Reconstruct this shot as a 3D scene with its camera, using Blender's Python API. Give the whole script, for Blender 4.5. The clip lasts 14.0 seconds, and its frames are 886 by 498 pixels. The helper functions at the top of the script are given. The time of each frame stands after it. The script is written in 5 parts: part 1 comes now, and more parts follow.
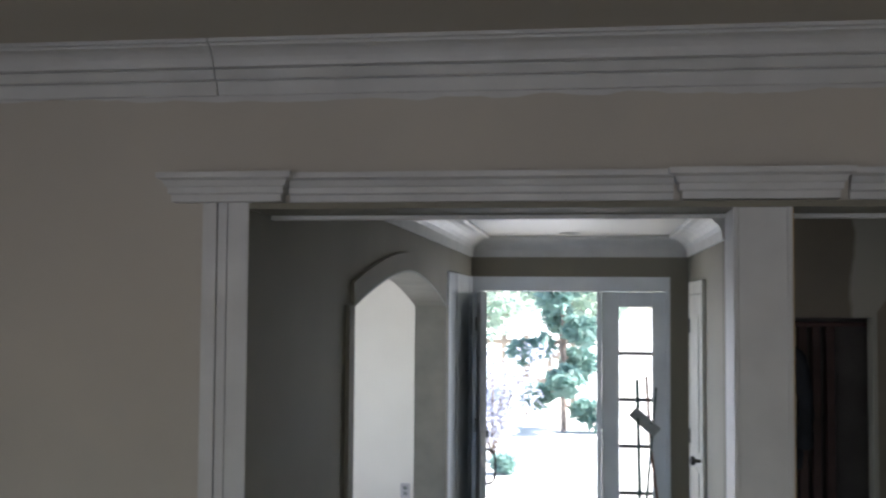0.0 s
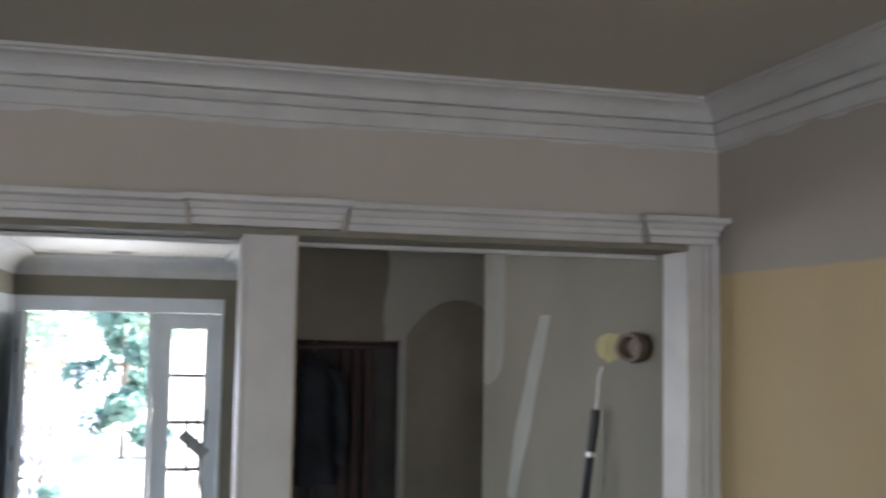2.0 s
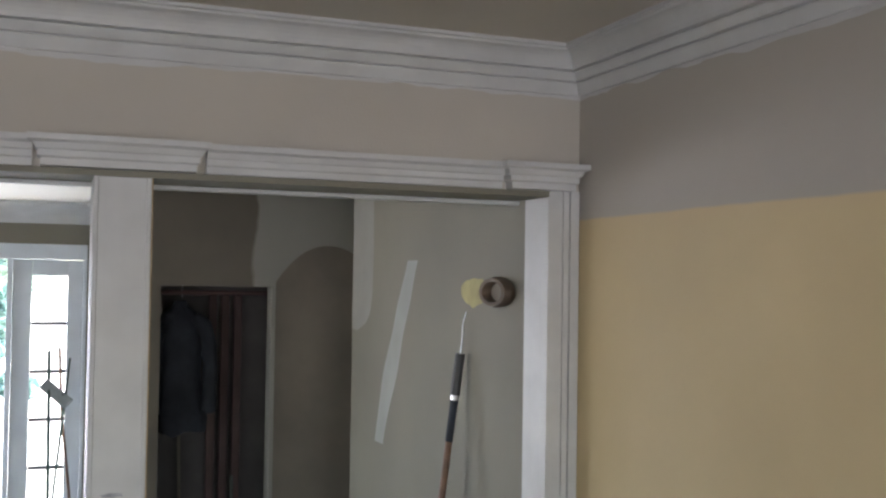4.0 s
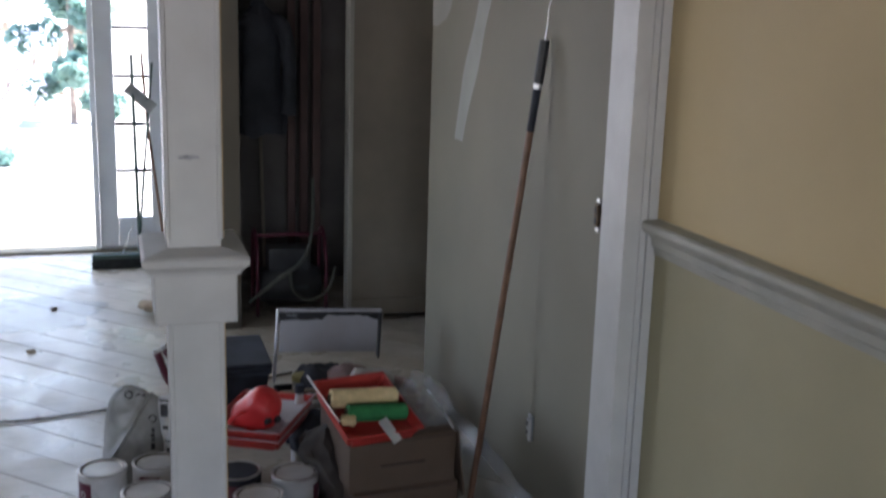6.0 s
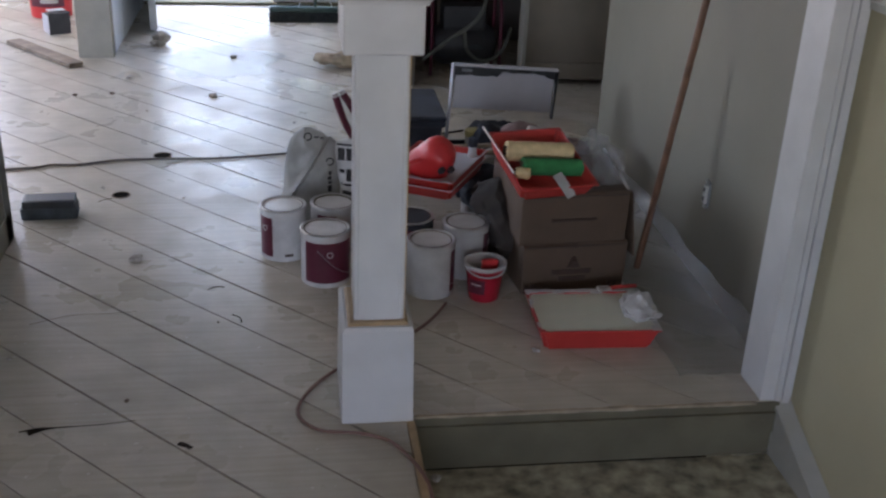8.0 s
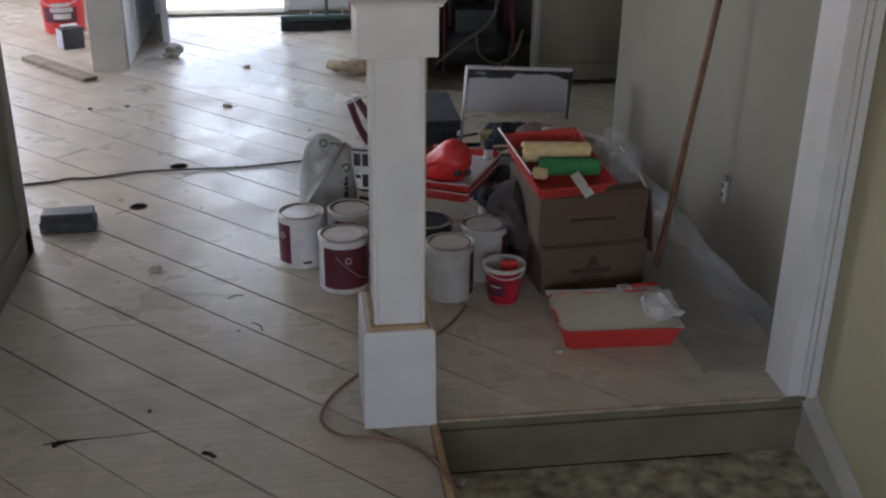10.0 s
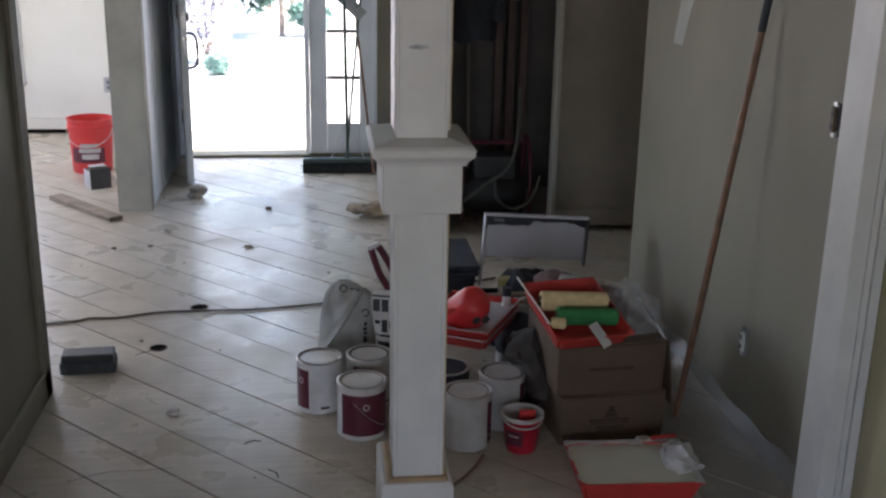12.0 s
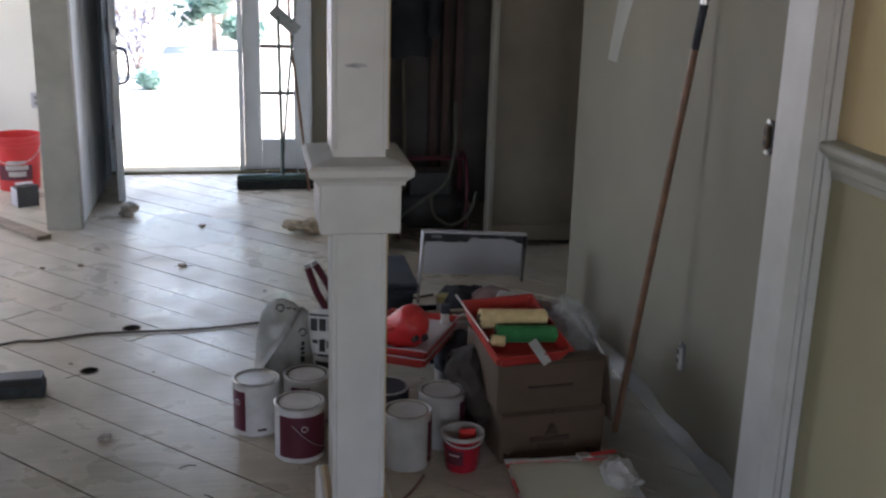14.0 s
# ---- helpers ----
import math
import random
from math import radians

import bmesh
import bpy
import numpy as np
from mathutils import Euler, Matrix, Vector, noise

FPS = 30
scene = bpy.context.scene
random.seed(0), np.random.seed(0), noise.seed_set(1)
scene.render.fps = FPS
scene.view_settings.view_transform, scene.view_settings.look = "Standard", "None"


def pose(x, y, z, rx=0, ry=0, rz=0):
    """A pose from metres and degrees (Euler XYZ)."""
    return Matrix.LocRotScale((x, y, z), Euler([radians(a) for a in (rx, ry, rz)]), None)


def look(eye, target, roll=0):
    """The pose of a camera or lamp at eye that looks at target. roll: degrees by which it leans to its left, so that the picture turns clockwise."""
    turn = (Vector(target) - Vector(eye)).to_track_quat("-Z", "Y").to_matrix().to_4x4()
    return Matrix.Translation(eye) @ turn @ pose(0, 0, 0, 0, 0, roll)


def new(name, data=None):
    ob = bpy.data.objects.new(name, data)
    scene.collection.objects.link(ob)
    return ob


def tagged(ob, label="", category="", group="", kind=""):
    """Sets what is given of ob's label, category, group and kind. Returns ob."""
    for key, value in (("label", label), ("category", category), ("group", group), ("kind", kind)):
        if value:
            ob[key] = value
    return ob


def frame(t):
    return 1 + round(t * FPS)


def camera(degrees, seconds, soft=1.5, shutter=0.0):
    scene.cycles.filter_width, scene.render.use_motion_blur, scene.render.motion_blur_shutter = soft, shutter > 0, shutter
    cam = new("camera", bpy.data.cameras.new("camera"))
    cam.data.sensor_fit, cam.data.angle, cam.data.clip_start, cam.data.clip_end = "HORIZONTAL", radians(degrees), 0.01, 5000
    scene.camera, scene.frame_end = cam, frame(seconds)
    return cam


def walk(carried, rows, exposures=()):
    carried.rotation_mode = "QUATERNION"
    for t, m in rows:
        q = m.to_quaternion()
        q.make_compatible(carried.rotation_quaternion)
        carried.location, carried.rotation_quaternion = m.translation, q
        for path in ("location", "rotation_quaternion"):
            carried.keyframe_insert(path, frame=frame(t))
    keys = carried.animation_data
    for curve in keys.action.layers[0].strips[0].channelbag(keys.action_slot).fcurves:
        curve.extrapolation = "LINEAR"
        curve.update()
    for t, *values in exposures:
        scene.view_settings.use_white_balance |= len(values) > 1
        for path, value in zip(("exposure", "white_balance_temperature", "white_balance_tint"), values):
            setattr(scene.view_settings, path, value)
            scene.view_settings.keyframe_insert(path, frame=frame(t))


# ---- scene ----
# camera and its way
cam = camera(45.0, 14.0, soft=2.3, shutter=0.5)
PATH = [
    (0, (-0.332, -2.559, 1.956), (-0.599, -0.579, 2.059), 0.4),
    (0.5, (-0.338, -2.559, 1.956), (-0.488, -0.565, 2.045), 1.2),
    (1, (-0.279, -2.573, 1.953), (-0.21, -0.578, 2.072), 0.8),
    (1.5, (-0.256, -2.658, 1.945), (0.033, -0.683, 2.072), 0.8),
    (2, (-0.179, -2.644, 1.957), (0.326, -0.715, 2.111), 1.0),
    (2.5, (-0.152, -2.644, 1.96), (0.535, -0.771, 2.104), 0.8),
    (2.7, (-0.147, -2.643, 1.965), (0.586, -0.787, 2.089), 0.5),
    (5, (-0.11, -2.643, 1.903), (0.567, -0.764, 1.788), 1.7),
    (5.5, (-0.082, -2.576, 1.835), (0.518, -0.692, 1.536), 1.3),
    (6, (-0.096, -2.55, 1.787), (0.482, -0.685, 1.351), 1.7),
    (6.5, (-0.094, -2.593, 1.731), (0.487, -0.782, 1.119), 1.4),
    (7, (-0.093, -2.574, 1.697), (0.482, -0.852, 0.858), 1.7),
    (7.5, (-0.111, -2.533, 1.696), (0.289, -0.756, 0.869), 1.9),
    (8, (-0.148, -2.521, 1.68), (0.129, -0.723, 0.848), 2.5),
    (8.2, (-0.192, -2.522, 1.665), (0.091, -0.727, 0.829), 2.4),
    (10.5, (-0.149, -2.505, 1.667), (0.095, -0.695, 0.85), 0.3),
    (10.7, (-0.156, -2.502, 1.657), (0.095, -0.688, 0.851), 0.4),
    (11, (-0.176, -2.519, 1.688), (0.07, -0.672, 0.964), 0.6),
    (11.5, (-0.19, -2.531, 1.717), (0.039, -0.635, 1.122), 1.7),
    (12, (-0.176, -2.523, 1.721), (0.054, -0.626, 1.132), 1.1),
    (12.5, (-0.16, -2.497, 1.729), (0.087, -0.587, 1.194), 0.1),
    (13, (-0.159, -2.5, 1.732), (0.104, -0.588, 1.206), 0.1),
    (13.5, (-0.153, -2.486, 1.728), (0.131, -0.583, 1.188), 0.3),
    (14, (-0.18, -2.493, 1.728), (0.169, -0.606, 1.166), 1.6),
]
EXPOSURES = [(0, 2.2, 6300, 11), (0.5, 2.16, 6300, 9), (1, 2.04, 6300, 8), (1.5, 2.36, 6300, 8), (2, 2.9, 6350, 11), (2.7, 3.3, 6450, 11), (5, 3.18, 6350, 12), (5.5, 3.02, 6300, 13), (6, 2.88, 6250, 16), (6.5, 3.0, 6300, 17), (7, 3.22, 6500, 17), (7.5, 3.32, 6400, 19), (8, 3.06, 6350, 19), (10.5, 2.98, 6800, 17), (11, 3.0, 6800, 18), (11.5, 2.72, 6650, 16), (14, 2.66, 6600, 16)]
walk(cam, [(t, look(eye, target, roll)) for t, eye, target, roll in PATH], EXPOSURES)

# daylight
world = bpy.data.worlds.new("sky_world")
scene.world = world
world.use_nodes = True
wn = world.node_tree
sky = wn.nodes.new("ShaderNodeTexSky")
sky.sky_type = 'NISHITA'
sky.sun_disc = False
sky.sun_elevation = radians(52)
sky.sun_rotation = radians(90)
wn.nodes["Background"].inputs["Strength"].default_value = 0.15
wn.links.new(sky.outputs[0], wn.nodes["Background"].inputs["Color"])
sun = new("sun", bpy.data.lights.new("sun", 'SUN'))
sun.data.energy, sun.data.angle, sun.data.color = 5.0, radians(0.6), (1.0, 0.96, 0.9)
sun.matrix_world = look((9.5, 0.3, 12.4), (0, 0, 0))


def window_light(at, to, w, h, watts, tint=(0.88, 0.89, 1.0)):
    """An area lamp added for the sky's light in a window or doorway."""
    lamp = new("window_light", bpy.data.lights.new("window_light", 'AREA'))
    lamp.data.shape, lamp.data.size, lamp.data.size_y = 'RECTANGLE', w, h
    lamp.data.energy, lamp.data.color = watts, tint
    lamp.matrix_world = look(at, to)


window_light((-2.6, -5.95, 1.5), (-2.6, 0, 1.35), 1.7, 1.3, 4.1)
window_light((-0.2, -5.95, 1.5), (-0.2, 0, 1.35), 1.7, 1.3, 4.1)
window_light((-4.37, 3.4, 1.45), (-1.9, 3.4, 0.0), 2.4, 1.5, 6.8)
window_light((-3.25, 6.37, 1.3), (-3.25, 0, 1.0), 1.3, 1.4, 5)
# bluish lamp added in the open doorway to strengthen the floor's sheen
window_light((-0.69, 5.5, 1.03), (-0.69, 2.5, 0.0), 0.82, 1.95, 2.5, (0.62, 0.74, 1.0))


# ---------- materials ----------
def mat(name, color, rough=0.6, var=0.12, scale=6.0, bump=0.1, fine=90.0, metal=0.0, dark=None, spec=0.5):
    """Paint, wood or metal with broad stains and a fine grain."""
    m = bpy.data.materials.new(name)
    m.use_nodes = True
    n, l = m.node_tree.nodes, m.node_tree.links
    b = n["Principled BSDF"]
    b.inputs["Roughness"].default_value, b.inputs["Metallic"].default_value = rough, metal
    b.inputs["Specular IOR Level"].default_value = spec
    tc = n.new("ShaderNodeTexCoord")
    big, small = n.new("ShaderNodeTexNoise"), n.new("ShaderNodeTexNoise")
    big.inputs["Scale"].default_value, big.inputs["Detail"].default_value = scale, 5
    small.inputs["Scale"].default_value, small.inputs["Detail"].default_value = fine, 3
    for k in (big, small):
        l.new(tc.outputs["Object"], k.inputs["Vector"])
    ramp = n.new("ShaderNodeMapRange")
    ramp.inputs[1].default_value, ramp.inputs[2].default_value = 0.3, 0.7
    l.new(big.outputs[0], ramp.inputs[0])
    mix = n.new("ShaderNodeMix")
    mix.data_type = 'RGBA'
    low = dark or [c * (1 - 2 * var) for c in color]
    mix.inputs[6].default_value = (*low, 1)
    mix.inputs[7].default_value = (*[min(1, c * (1 + var * 0.5)) for c in color], 1)
    l.new(ramp.outputs[0], mix.inputs[0])
    l.new(mix.outputs[2], b.inputs["Base Color"])
    if bump:
        bp = n.new("ShaderNodeBump")
        bp.inputs["Strength"].default_value, bp.inputs["Distance"].default_value = bump, 0.004
        l.new(small.outputs[0], bp.inputs["Height"])
        l.new(bp.outputs[0], b.inputs["Normal"])
    m["out"] = mix.name
    return m


def masked(m, axis, value, wobble, other, soft=0.004, scale=5.0):
    """A second coat of paint beyond an uneven line across the wall."""
    n, l = m.node_tree.nodes, m.node_tree.links
    geo, sep, noi = n.new("ShaderNodeNewGeometry"), n.new("ShaderNodeSeparateXYZ"), n.new("ShaderNodeTexNoise")
    noi.inputs["Scale"].default_value = scale
    l.new(geo.outputs["Position"], sep.inputs[0])
    l.new(geo.outputs["Position"], noi.inputs["Vector"])
    ma = n.new("ShaderNodeMath")
    ma.operation = 'MULTIPLY_ADD'
    ma.inputs[1].default_value = wobble
    l.new(noi.outputs[0], ma.inputs[0])
    l.new(sep.outputs[axis], ma.inputs[2])
    mr = n.new("ShaderNodeMapRange")
    mr.inputs[1].default_value, mr.inputs[2].default_value = value + wobble * 0.5 - soft, value + wobble * 0.5 + soft
    l.new(ma.outputs[0], mr.inputs[0])
    mix = n.new("ShaderNodeMix")
    mix.data_type = 'RGBA'
    b = n["Principled BSDF"]
    l.new(b.inputs["Base Color"].links[0].from_socket, mix.inputs[6])
    mix.inputs[7].default_value = (*other, 1)
    l.new(mr.outputs[0], mix.inputs[0])
    l.new(mix.outputs[2], b.inputs["Base Color"])
    return m


M = {}
M["taupe"] = mat("taupe_wall_paint", (0.485, 0.448, 0.388), 0.75, 0.06, 1.3, 0.12, 140)
M["ceiling"] = mat("taupe_ceiling_paint", (0.52, 0.485, 0.425), 0.85, 0.05, 1.0, 0.12, 120)
M["white_ceiling"] = mat("white_ceiling_paint", (0.70, 0.69, 0.66), 0.5, 0.03, 1.5, 0.05, 120)
M["sage"] = mat("grey_green_wall_paint", (0.205, 0.19, 0.146), 0.7, 0.07, 1.6, 0.12, 130)
M["primer"] = mat("brown_wall_paint", (0.15, 0.13, 0.10), 0.75, 0.1, 2.2, 0.12, 130)
masked(M["primer"], 0, 1.06, 0.14, (0.32, 0.31, 0.27), 0.012, 4.0)
M["niche"] = mat("brown_niche_paint", (0.25, 0.217, 0.172), 0.75, 0.13, 2.4, 0.12, 130)
M["yellow"] = mat("yellow_wall_paint", (0.63, 0.50, 0.285), 0.7, 0.06, 1.5, 0.12, 130)
masked(M["yellow"], 2, 2.128, 0.012, (0.42, 0.385, 0.335))
M["dado"] = mat("grey_green_dado_paint", (0.42, 0.382, 0.25), 0.7, 0.08, 1.4, 0.12, 130)
M["pale"] = mat("pale_wall_paint", (0.80, 0.79, 0.74), 0.75, 0.04, 1.5, 0.1, 130)
M["trim"] = mat("white_trim_paint", (0.545, 0.545, 0.535), 0.45, 0.06, 7.0, 0.12, 60)
M["trim_old"] = mat("greyed_trim_paint", (0.43, 0.43, 0.385), 0.55, 0.1, 6.0, 0.15, 60)
M["door_white"] = mat("white_door_paint", (0.62, 0.66, 0.70), 0.4, 0.05, 5.0, 0.08, 60)
M["door_grey"] = mat("grey_door_paint", (0.56, 0.57, 0.58), 0.4, 0.1, 5.0, 0.08, 60)
M["leaf_dark"] = mat("dark_door_stain", (0.16, 0.155, 0.15), 0.35, 0.15, 5.0, 0.1, 60)
M["raw"] = mat("raw_wood_edge", (0.42, 0.30, 0.17), 0.7, 0.15, 18.0, 0.2, 90)
M["riser"] = mat("grey_riser_paint", (0.13, 0.117, 0.074), 0.75, 0.15, 5.0, 0.15, 90)
M["tread"] = mat("worn_stair_plywood", (0.42, 0.385, 0.275), 0.7, 0.25, 17.0, 0.3, 60, dark=(0.11, 0.10, 0.072))
M["black"] = mat("black_plastic", (0.034, 0.035, 0.038), 0.5, 0.2, 8, 0.1)
M["dark_blue"] = mat("dark_blue_cloth", (0.03, 0.036, 0.05), 0.8, 0.25, 9, 0.3, 70)
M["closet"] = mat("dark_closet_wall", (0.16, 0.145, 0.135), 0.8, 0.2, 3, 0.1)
M["red_wood"] = mat("dark_red_wood", (0.095, 0.05, 0.042), 0.6, 0.2, 6, 0.1)
M["red"] = mat("red_plastic", (0.47, 0.04, 0.033), 0.35, 0.08, 9, 0.05, 60)
M["bright_red"] = mat("bright_red_plastic", (0.62, 0.038, 0.038), 0.4, 0.06, 9, 0.05, 60)
M["maroon"] = mat("maroon_label", (0.11, 0.018, 0.035), 0.4, 0.1, 12, 0.04, 60)
M["tin"] = mat("tin_metal", (0.72, 0.71, 0.68), 0.28, 0.15, 15, 0.08, 70, metal=0.9)
M["label_white"] = mat("white_can_label", (0.50, 0.495, 0.475), 0.45, 0.1, 14, 0.05, 60)
M["can_white"] = mat("glossy_white_can", (0.62, 0.615, 0.60), 0.25, 0.12, 12, 0.04, 60)
M["pail_red"] = mat("crimson_plastic", (0.42, 0.012, 0.03), 0.35, 0.15, 9, 0.05, 60)
M["paint_white"] = mat("wet_cream_paint", (0.62, 0.62, 0.50), 0.3, 0.05, 6, 0.2, 18)
M["card"] = mat("brown_cardboard", (0.10, 0.064, 0.04), 0.8, 0.1, 6, 0.12, 120)
M["ink"] = mat("dark_print", (0.055, 0.03, 0.02), 0.7, 0.1, 20, 0.0)
M["sponge"] = mat("yellow_roller_nap", (0.70, 0.53, 0.28), 0.95, 0.12, 30, 0.8, 160)
M["green"] = mat("green_pad", (0.03, 0.20, 0.06), 0.9, 0.15, 30, 0.6, 150)
M["pole"] = mat("brown_wood_pole", (0.17, 0.085, 0.048), 0.45, 0.2, 20, 0.1, 90)
M["steel"] = mat("steel_wire", (0.6, 0.6, 0.6), 0.3, 0.1, 20, 0.0, metal=1.0)
M["green_pole"] = mat("dark_green_pole", (0.03, 0.07, 0.06), 0.4, 0.15, 15, 0.05)
M["bristle"] = mat("black_bristle", (0.025, 0.03, 0.032), 0.9, 0.3, 40, 0.9, 220)
M["grey_block"] = mat("dark_grey_bristle", (0.06, 0.07, 0.075), 0.8, 0.25, 30, 0.8, 200)
M["plank"] = mat("weathered_plank", (0.26, 0.21, 0.16), 0.75, 0.2, 14, 0.25, 80)
M["dark_cloth"] = mat("dark_brown_cloth", (0.045, 0.036, 0.030), 0.9, 0.25, 9, 0.4, 60)
M["bag"] = mat("grey_plastic_bag", (0.36, 0.36, 0.335), 0.3, 0.2, 9, 0.35, 30)
M["bag_white"] = mat("white_paper_bag", (0.66, 0.66, 0.64), 0.5, 0.1, 9, 0.3, 40)
M["cord"] = mat("grey_brown_cord", (0.12, 0.10, 0.085), 0.6, 0.1, 12, 0.0)
M["red_cord"] = mat("faded_red_cord", (0.20, 0.115, 0.09), 0.6, 0.1, 12, 0.0)
M["debris"] = mat("plaster_crumb", (0.48, 0.45, 0.40), 0.9, 0.3, 25, 0.5, 90)
M["rag"] = mat("tan_rag", (0.40, 0.33, 0.24), 0.95, 0.25, 14, 0.6, 90)
M["panel_white"] = mat("white_board", (0.50, 0.50, 0.53), 0.5, 0.06, 6, 0.05)
M["smudge"] = mat("grey_smudge", (0.36, 0.36, 0.39), 0.6, 0.2, 40, 0.0)
# matte black that paints the shade inside holes and gaps
M["void"] = mat("black_gap_shade", (0.012, 0.011, 0.010), 0.95, 0.2, 20, 0.0, spec=0.0)
M["concrete"] = mat("pale_paving", (0.55, 0.52, 0.47), 0.85, 0.12, 1.2, 0.3, 30)
M["bark"] = mat("grey_brown_bark", (0.24, 0.19, 0.16), 0.9, 0.25, 9, 0.8, 30)
M["fence"] = mat("fence_wood", (0.35, 0.28, 0.22), 0.8, 0.2, 4, 0.2)
M["stucco"] = mat("outside_stucco", (0.5, 0.47, 0.42), 0.9, 0.1, 2, 0.4, 60)
M["spackle"] = mat("pale_streak_color", (0.35, 0.35, 0.325), 0.8, 0.06, 6, 0.1)
M["grey_primer"] = mat("pale_grey_primer", (0.285, 0.275, 0.24), 0.8, 0.06, 5, 0.1)
M["old_yellow"] = mat("old_yellow_paint", (0.42, 0.37, 0.16), 0.75, 0.2, 9, 0.1)
M["box_brown"] = mat("brown_box_rim", (0.15, 0.105, 0.07), 0.7, 0.2, 20, 0.1)
M["print"] = mat("black_print", (0.02, 0.02, 0.022), 0.5, 0.1, 20, 0.0)
M["mauve"] = mat("mauve_cloth", (0.34, 0.25, 0.25), 0.9, 0.25, 14, 0.5, 70)
M["coat"] = mat("black_blue_coat", (0.024, 0.028, 0.036), 0.85, 0.3, 6, 0.4, 40)
M["hose"] = mat("grey_green_hose", (0.10, 0.11, 0.09), 0.5, 0.1, 20, 0)
M["grey_plate"] = mat("grey_metal_plate", (0.24, 0.26, 0.27), 0.45, 0.15, 14, 0.1)
M["gap"] = mat("dark_floor_gap", (0.035, 0.028, 0.022), 0.95, 0.2, 20, 0.0, spec=0.1)


def leafy(name, color):
    """Leaves that glow where the sun stands behind them."""
    m = mat(name, color, 0.55, 0.3, 1.5, 0.0)
    n, l = m.node_tree.nodes, m.node_tree.links
    tr, mx = n.new("ShaderNodeBsdfTranslucent"), n.new("ShaderNodeMixShader")
    tr.inputs["Color"].default_value = (*[min(1, c * 1.6) for c in color], 1)
    mx.inputs[0].default_value = 0.5
    l.new(n["Principled BSDF"].outputs[0], mx.inputs[1])
    l.new(tr.outputs[0], mx.inputs[2])
    l.new(mx.outputs[0], n["Material Output"].inputs["Surface"])
    return m


M["leaf"] = leafy("garden_leaf", (0.29, 0.37, 0.31))
M["teal"] = leafy("pale_teal_leaf", (0.33, 0.47, 0.43))
M["spruce"] = leafy("blue_green_needles", (0.17, 0.27, 0.24))
M["purple"] = leafy("purple_leaf", (0.42, 0.43, 0.50))


def floor_material():
    """Old painted and sanded boards: each board its own tone, with scuffs, paint drips and worn spots."""
    m = mat("worn_floor_board", (0.53, 0.495, 0.42), 0.42, 0.10, 4.0, 0.15, 60, spec=0.3)
    n, l = m.node_tree.nodes, m.node_tree.links
    b = n["Principled BSDF"]
    geo, oi = n.new("ShaderNodeNewGeometry"), n.new("ShaderNodeObjectInfo")
    drip = n.new("ShaderNodeTexNoise")
    drip.inputs["Scale"].default_value, drip.inputs["Detail"].default_value = 48.0, 3
    stain = n.new("ShaderNodeTexNoise")
    stain.inputs["Scale"].default_value, stain.inputs["Detail"].default_value = 1.7, 6
    for k in (drip, stain):
        l.new(geo.outputs["Position"], k.inputs["Vector"])

    def over(lo, hi, src, color, top):
        mr = n.new("ShaderNodeMapRange")
        mr.inputs[1].default_value, mr.inputs[2].default_value, mr.inputs[4].default_value = lo, hi, top
        l.new(src, mr.inputs[0])
        mx = n.new("ShaderNodeMix")
        mx.data_type = 'RGBA'
        l.new(mr.outputs[0], mx.inputs[0])
        l.new(b.inputs["Base Color"].links[0].from_socket, mx.inputs[6])
        mx.inputs[7].default_value = (*color, 1)
        l.new(mx.outputs[2], b.inputs["Base Color"])

    over(0.0, 1.0, oi.outputs["Random"], (0.47, 0.41, 0.31), 0.6)
    over(0.45, 0.85, stain.outputs[0], (0.32, 0.285, 0.225), 0.7)
    blot = n.new("ShaderNodeTexNoise")
    blot.inputs["Scale"].default_value, blot.inputs["Detail"].default_value = 7.0, 7
    l.new(geo.outputs["Position"], blot.inputs["Vector"])
    over(0.38, 0.9, blot.outputs[0], (0.30, 0.265, 0.21), 0.6)
    turn = n.new("ShaderNodeMapping")
    turn.inputs["Rotation"].default_value, turn.inputs["Scale"].default_value = (0, 0, radians(45)), (2.2, 55.0, 1.0)
    l.new(geo.outputs["Position"], turn.inputs["Vector"])
    grain = n.new("ShaderNodeTexNoise")
    grain.inputs["Scale"].default_value, grain.inputs["Detail"].default_value = 1.0, 6
    l.new(turn.outputs[0], grain.inputs["Vector"])
    over(0.42, 0.80, grain.outputs[0], (0.31, 0.27, 0.21), 0.55)
    over(0.70, 0.76, drip.outputs[0], (0.68, 0.66, 0.62), 0.75)
    mr = n.new("ShaderNodeMapRange")
    mr.inputs[1].default_value, mr.inputs[2].default_value = 0.3, 0.7
    mr.inputs[3].default_value, mr.inputs[4].default_value = 0.24, 0.52
    l.new(stain.outputs[0], mr.inputs[0])
    patch = n.new("ShaderNodeMapRange")
    patch.inputs[1].default_value, patch.inputs[2].default_value = 0.25, 0.75
    patch.inputs[3].default_value, patch.inputs[4].default_value = 0.6, 1.2
    l.new(blot.outputs[0], patch.inputs[0])
    worn = n.new("ShaderNodeMath")
    worn.operation = 'MULTIPLY'
    l.new(mr.outputs[0], worn.inputs[0])
    l.new(patch.outputs[0], worn.inputs[1])
    l.new(worn.outputs[0], b.inputs["Roughness"])
    return m


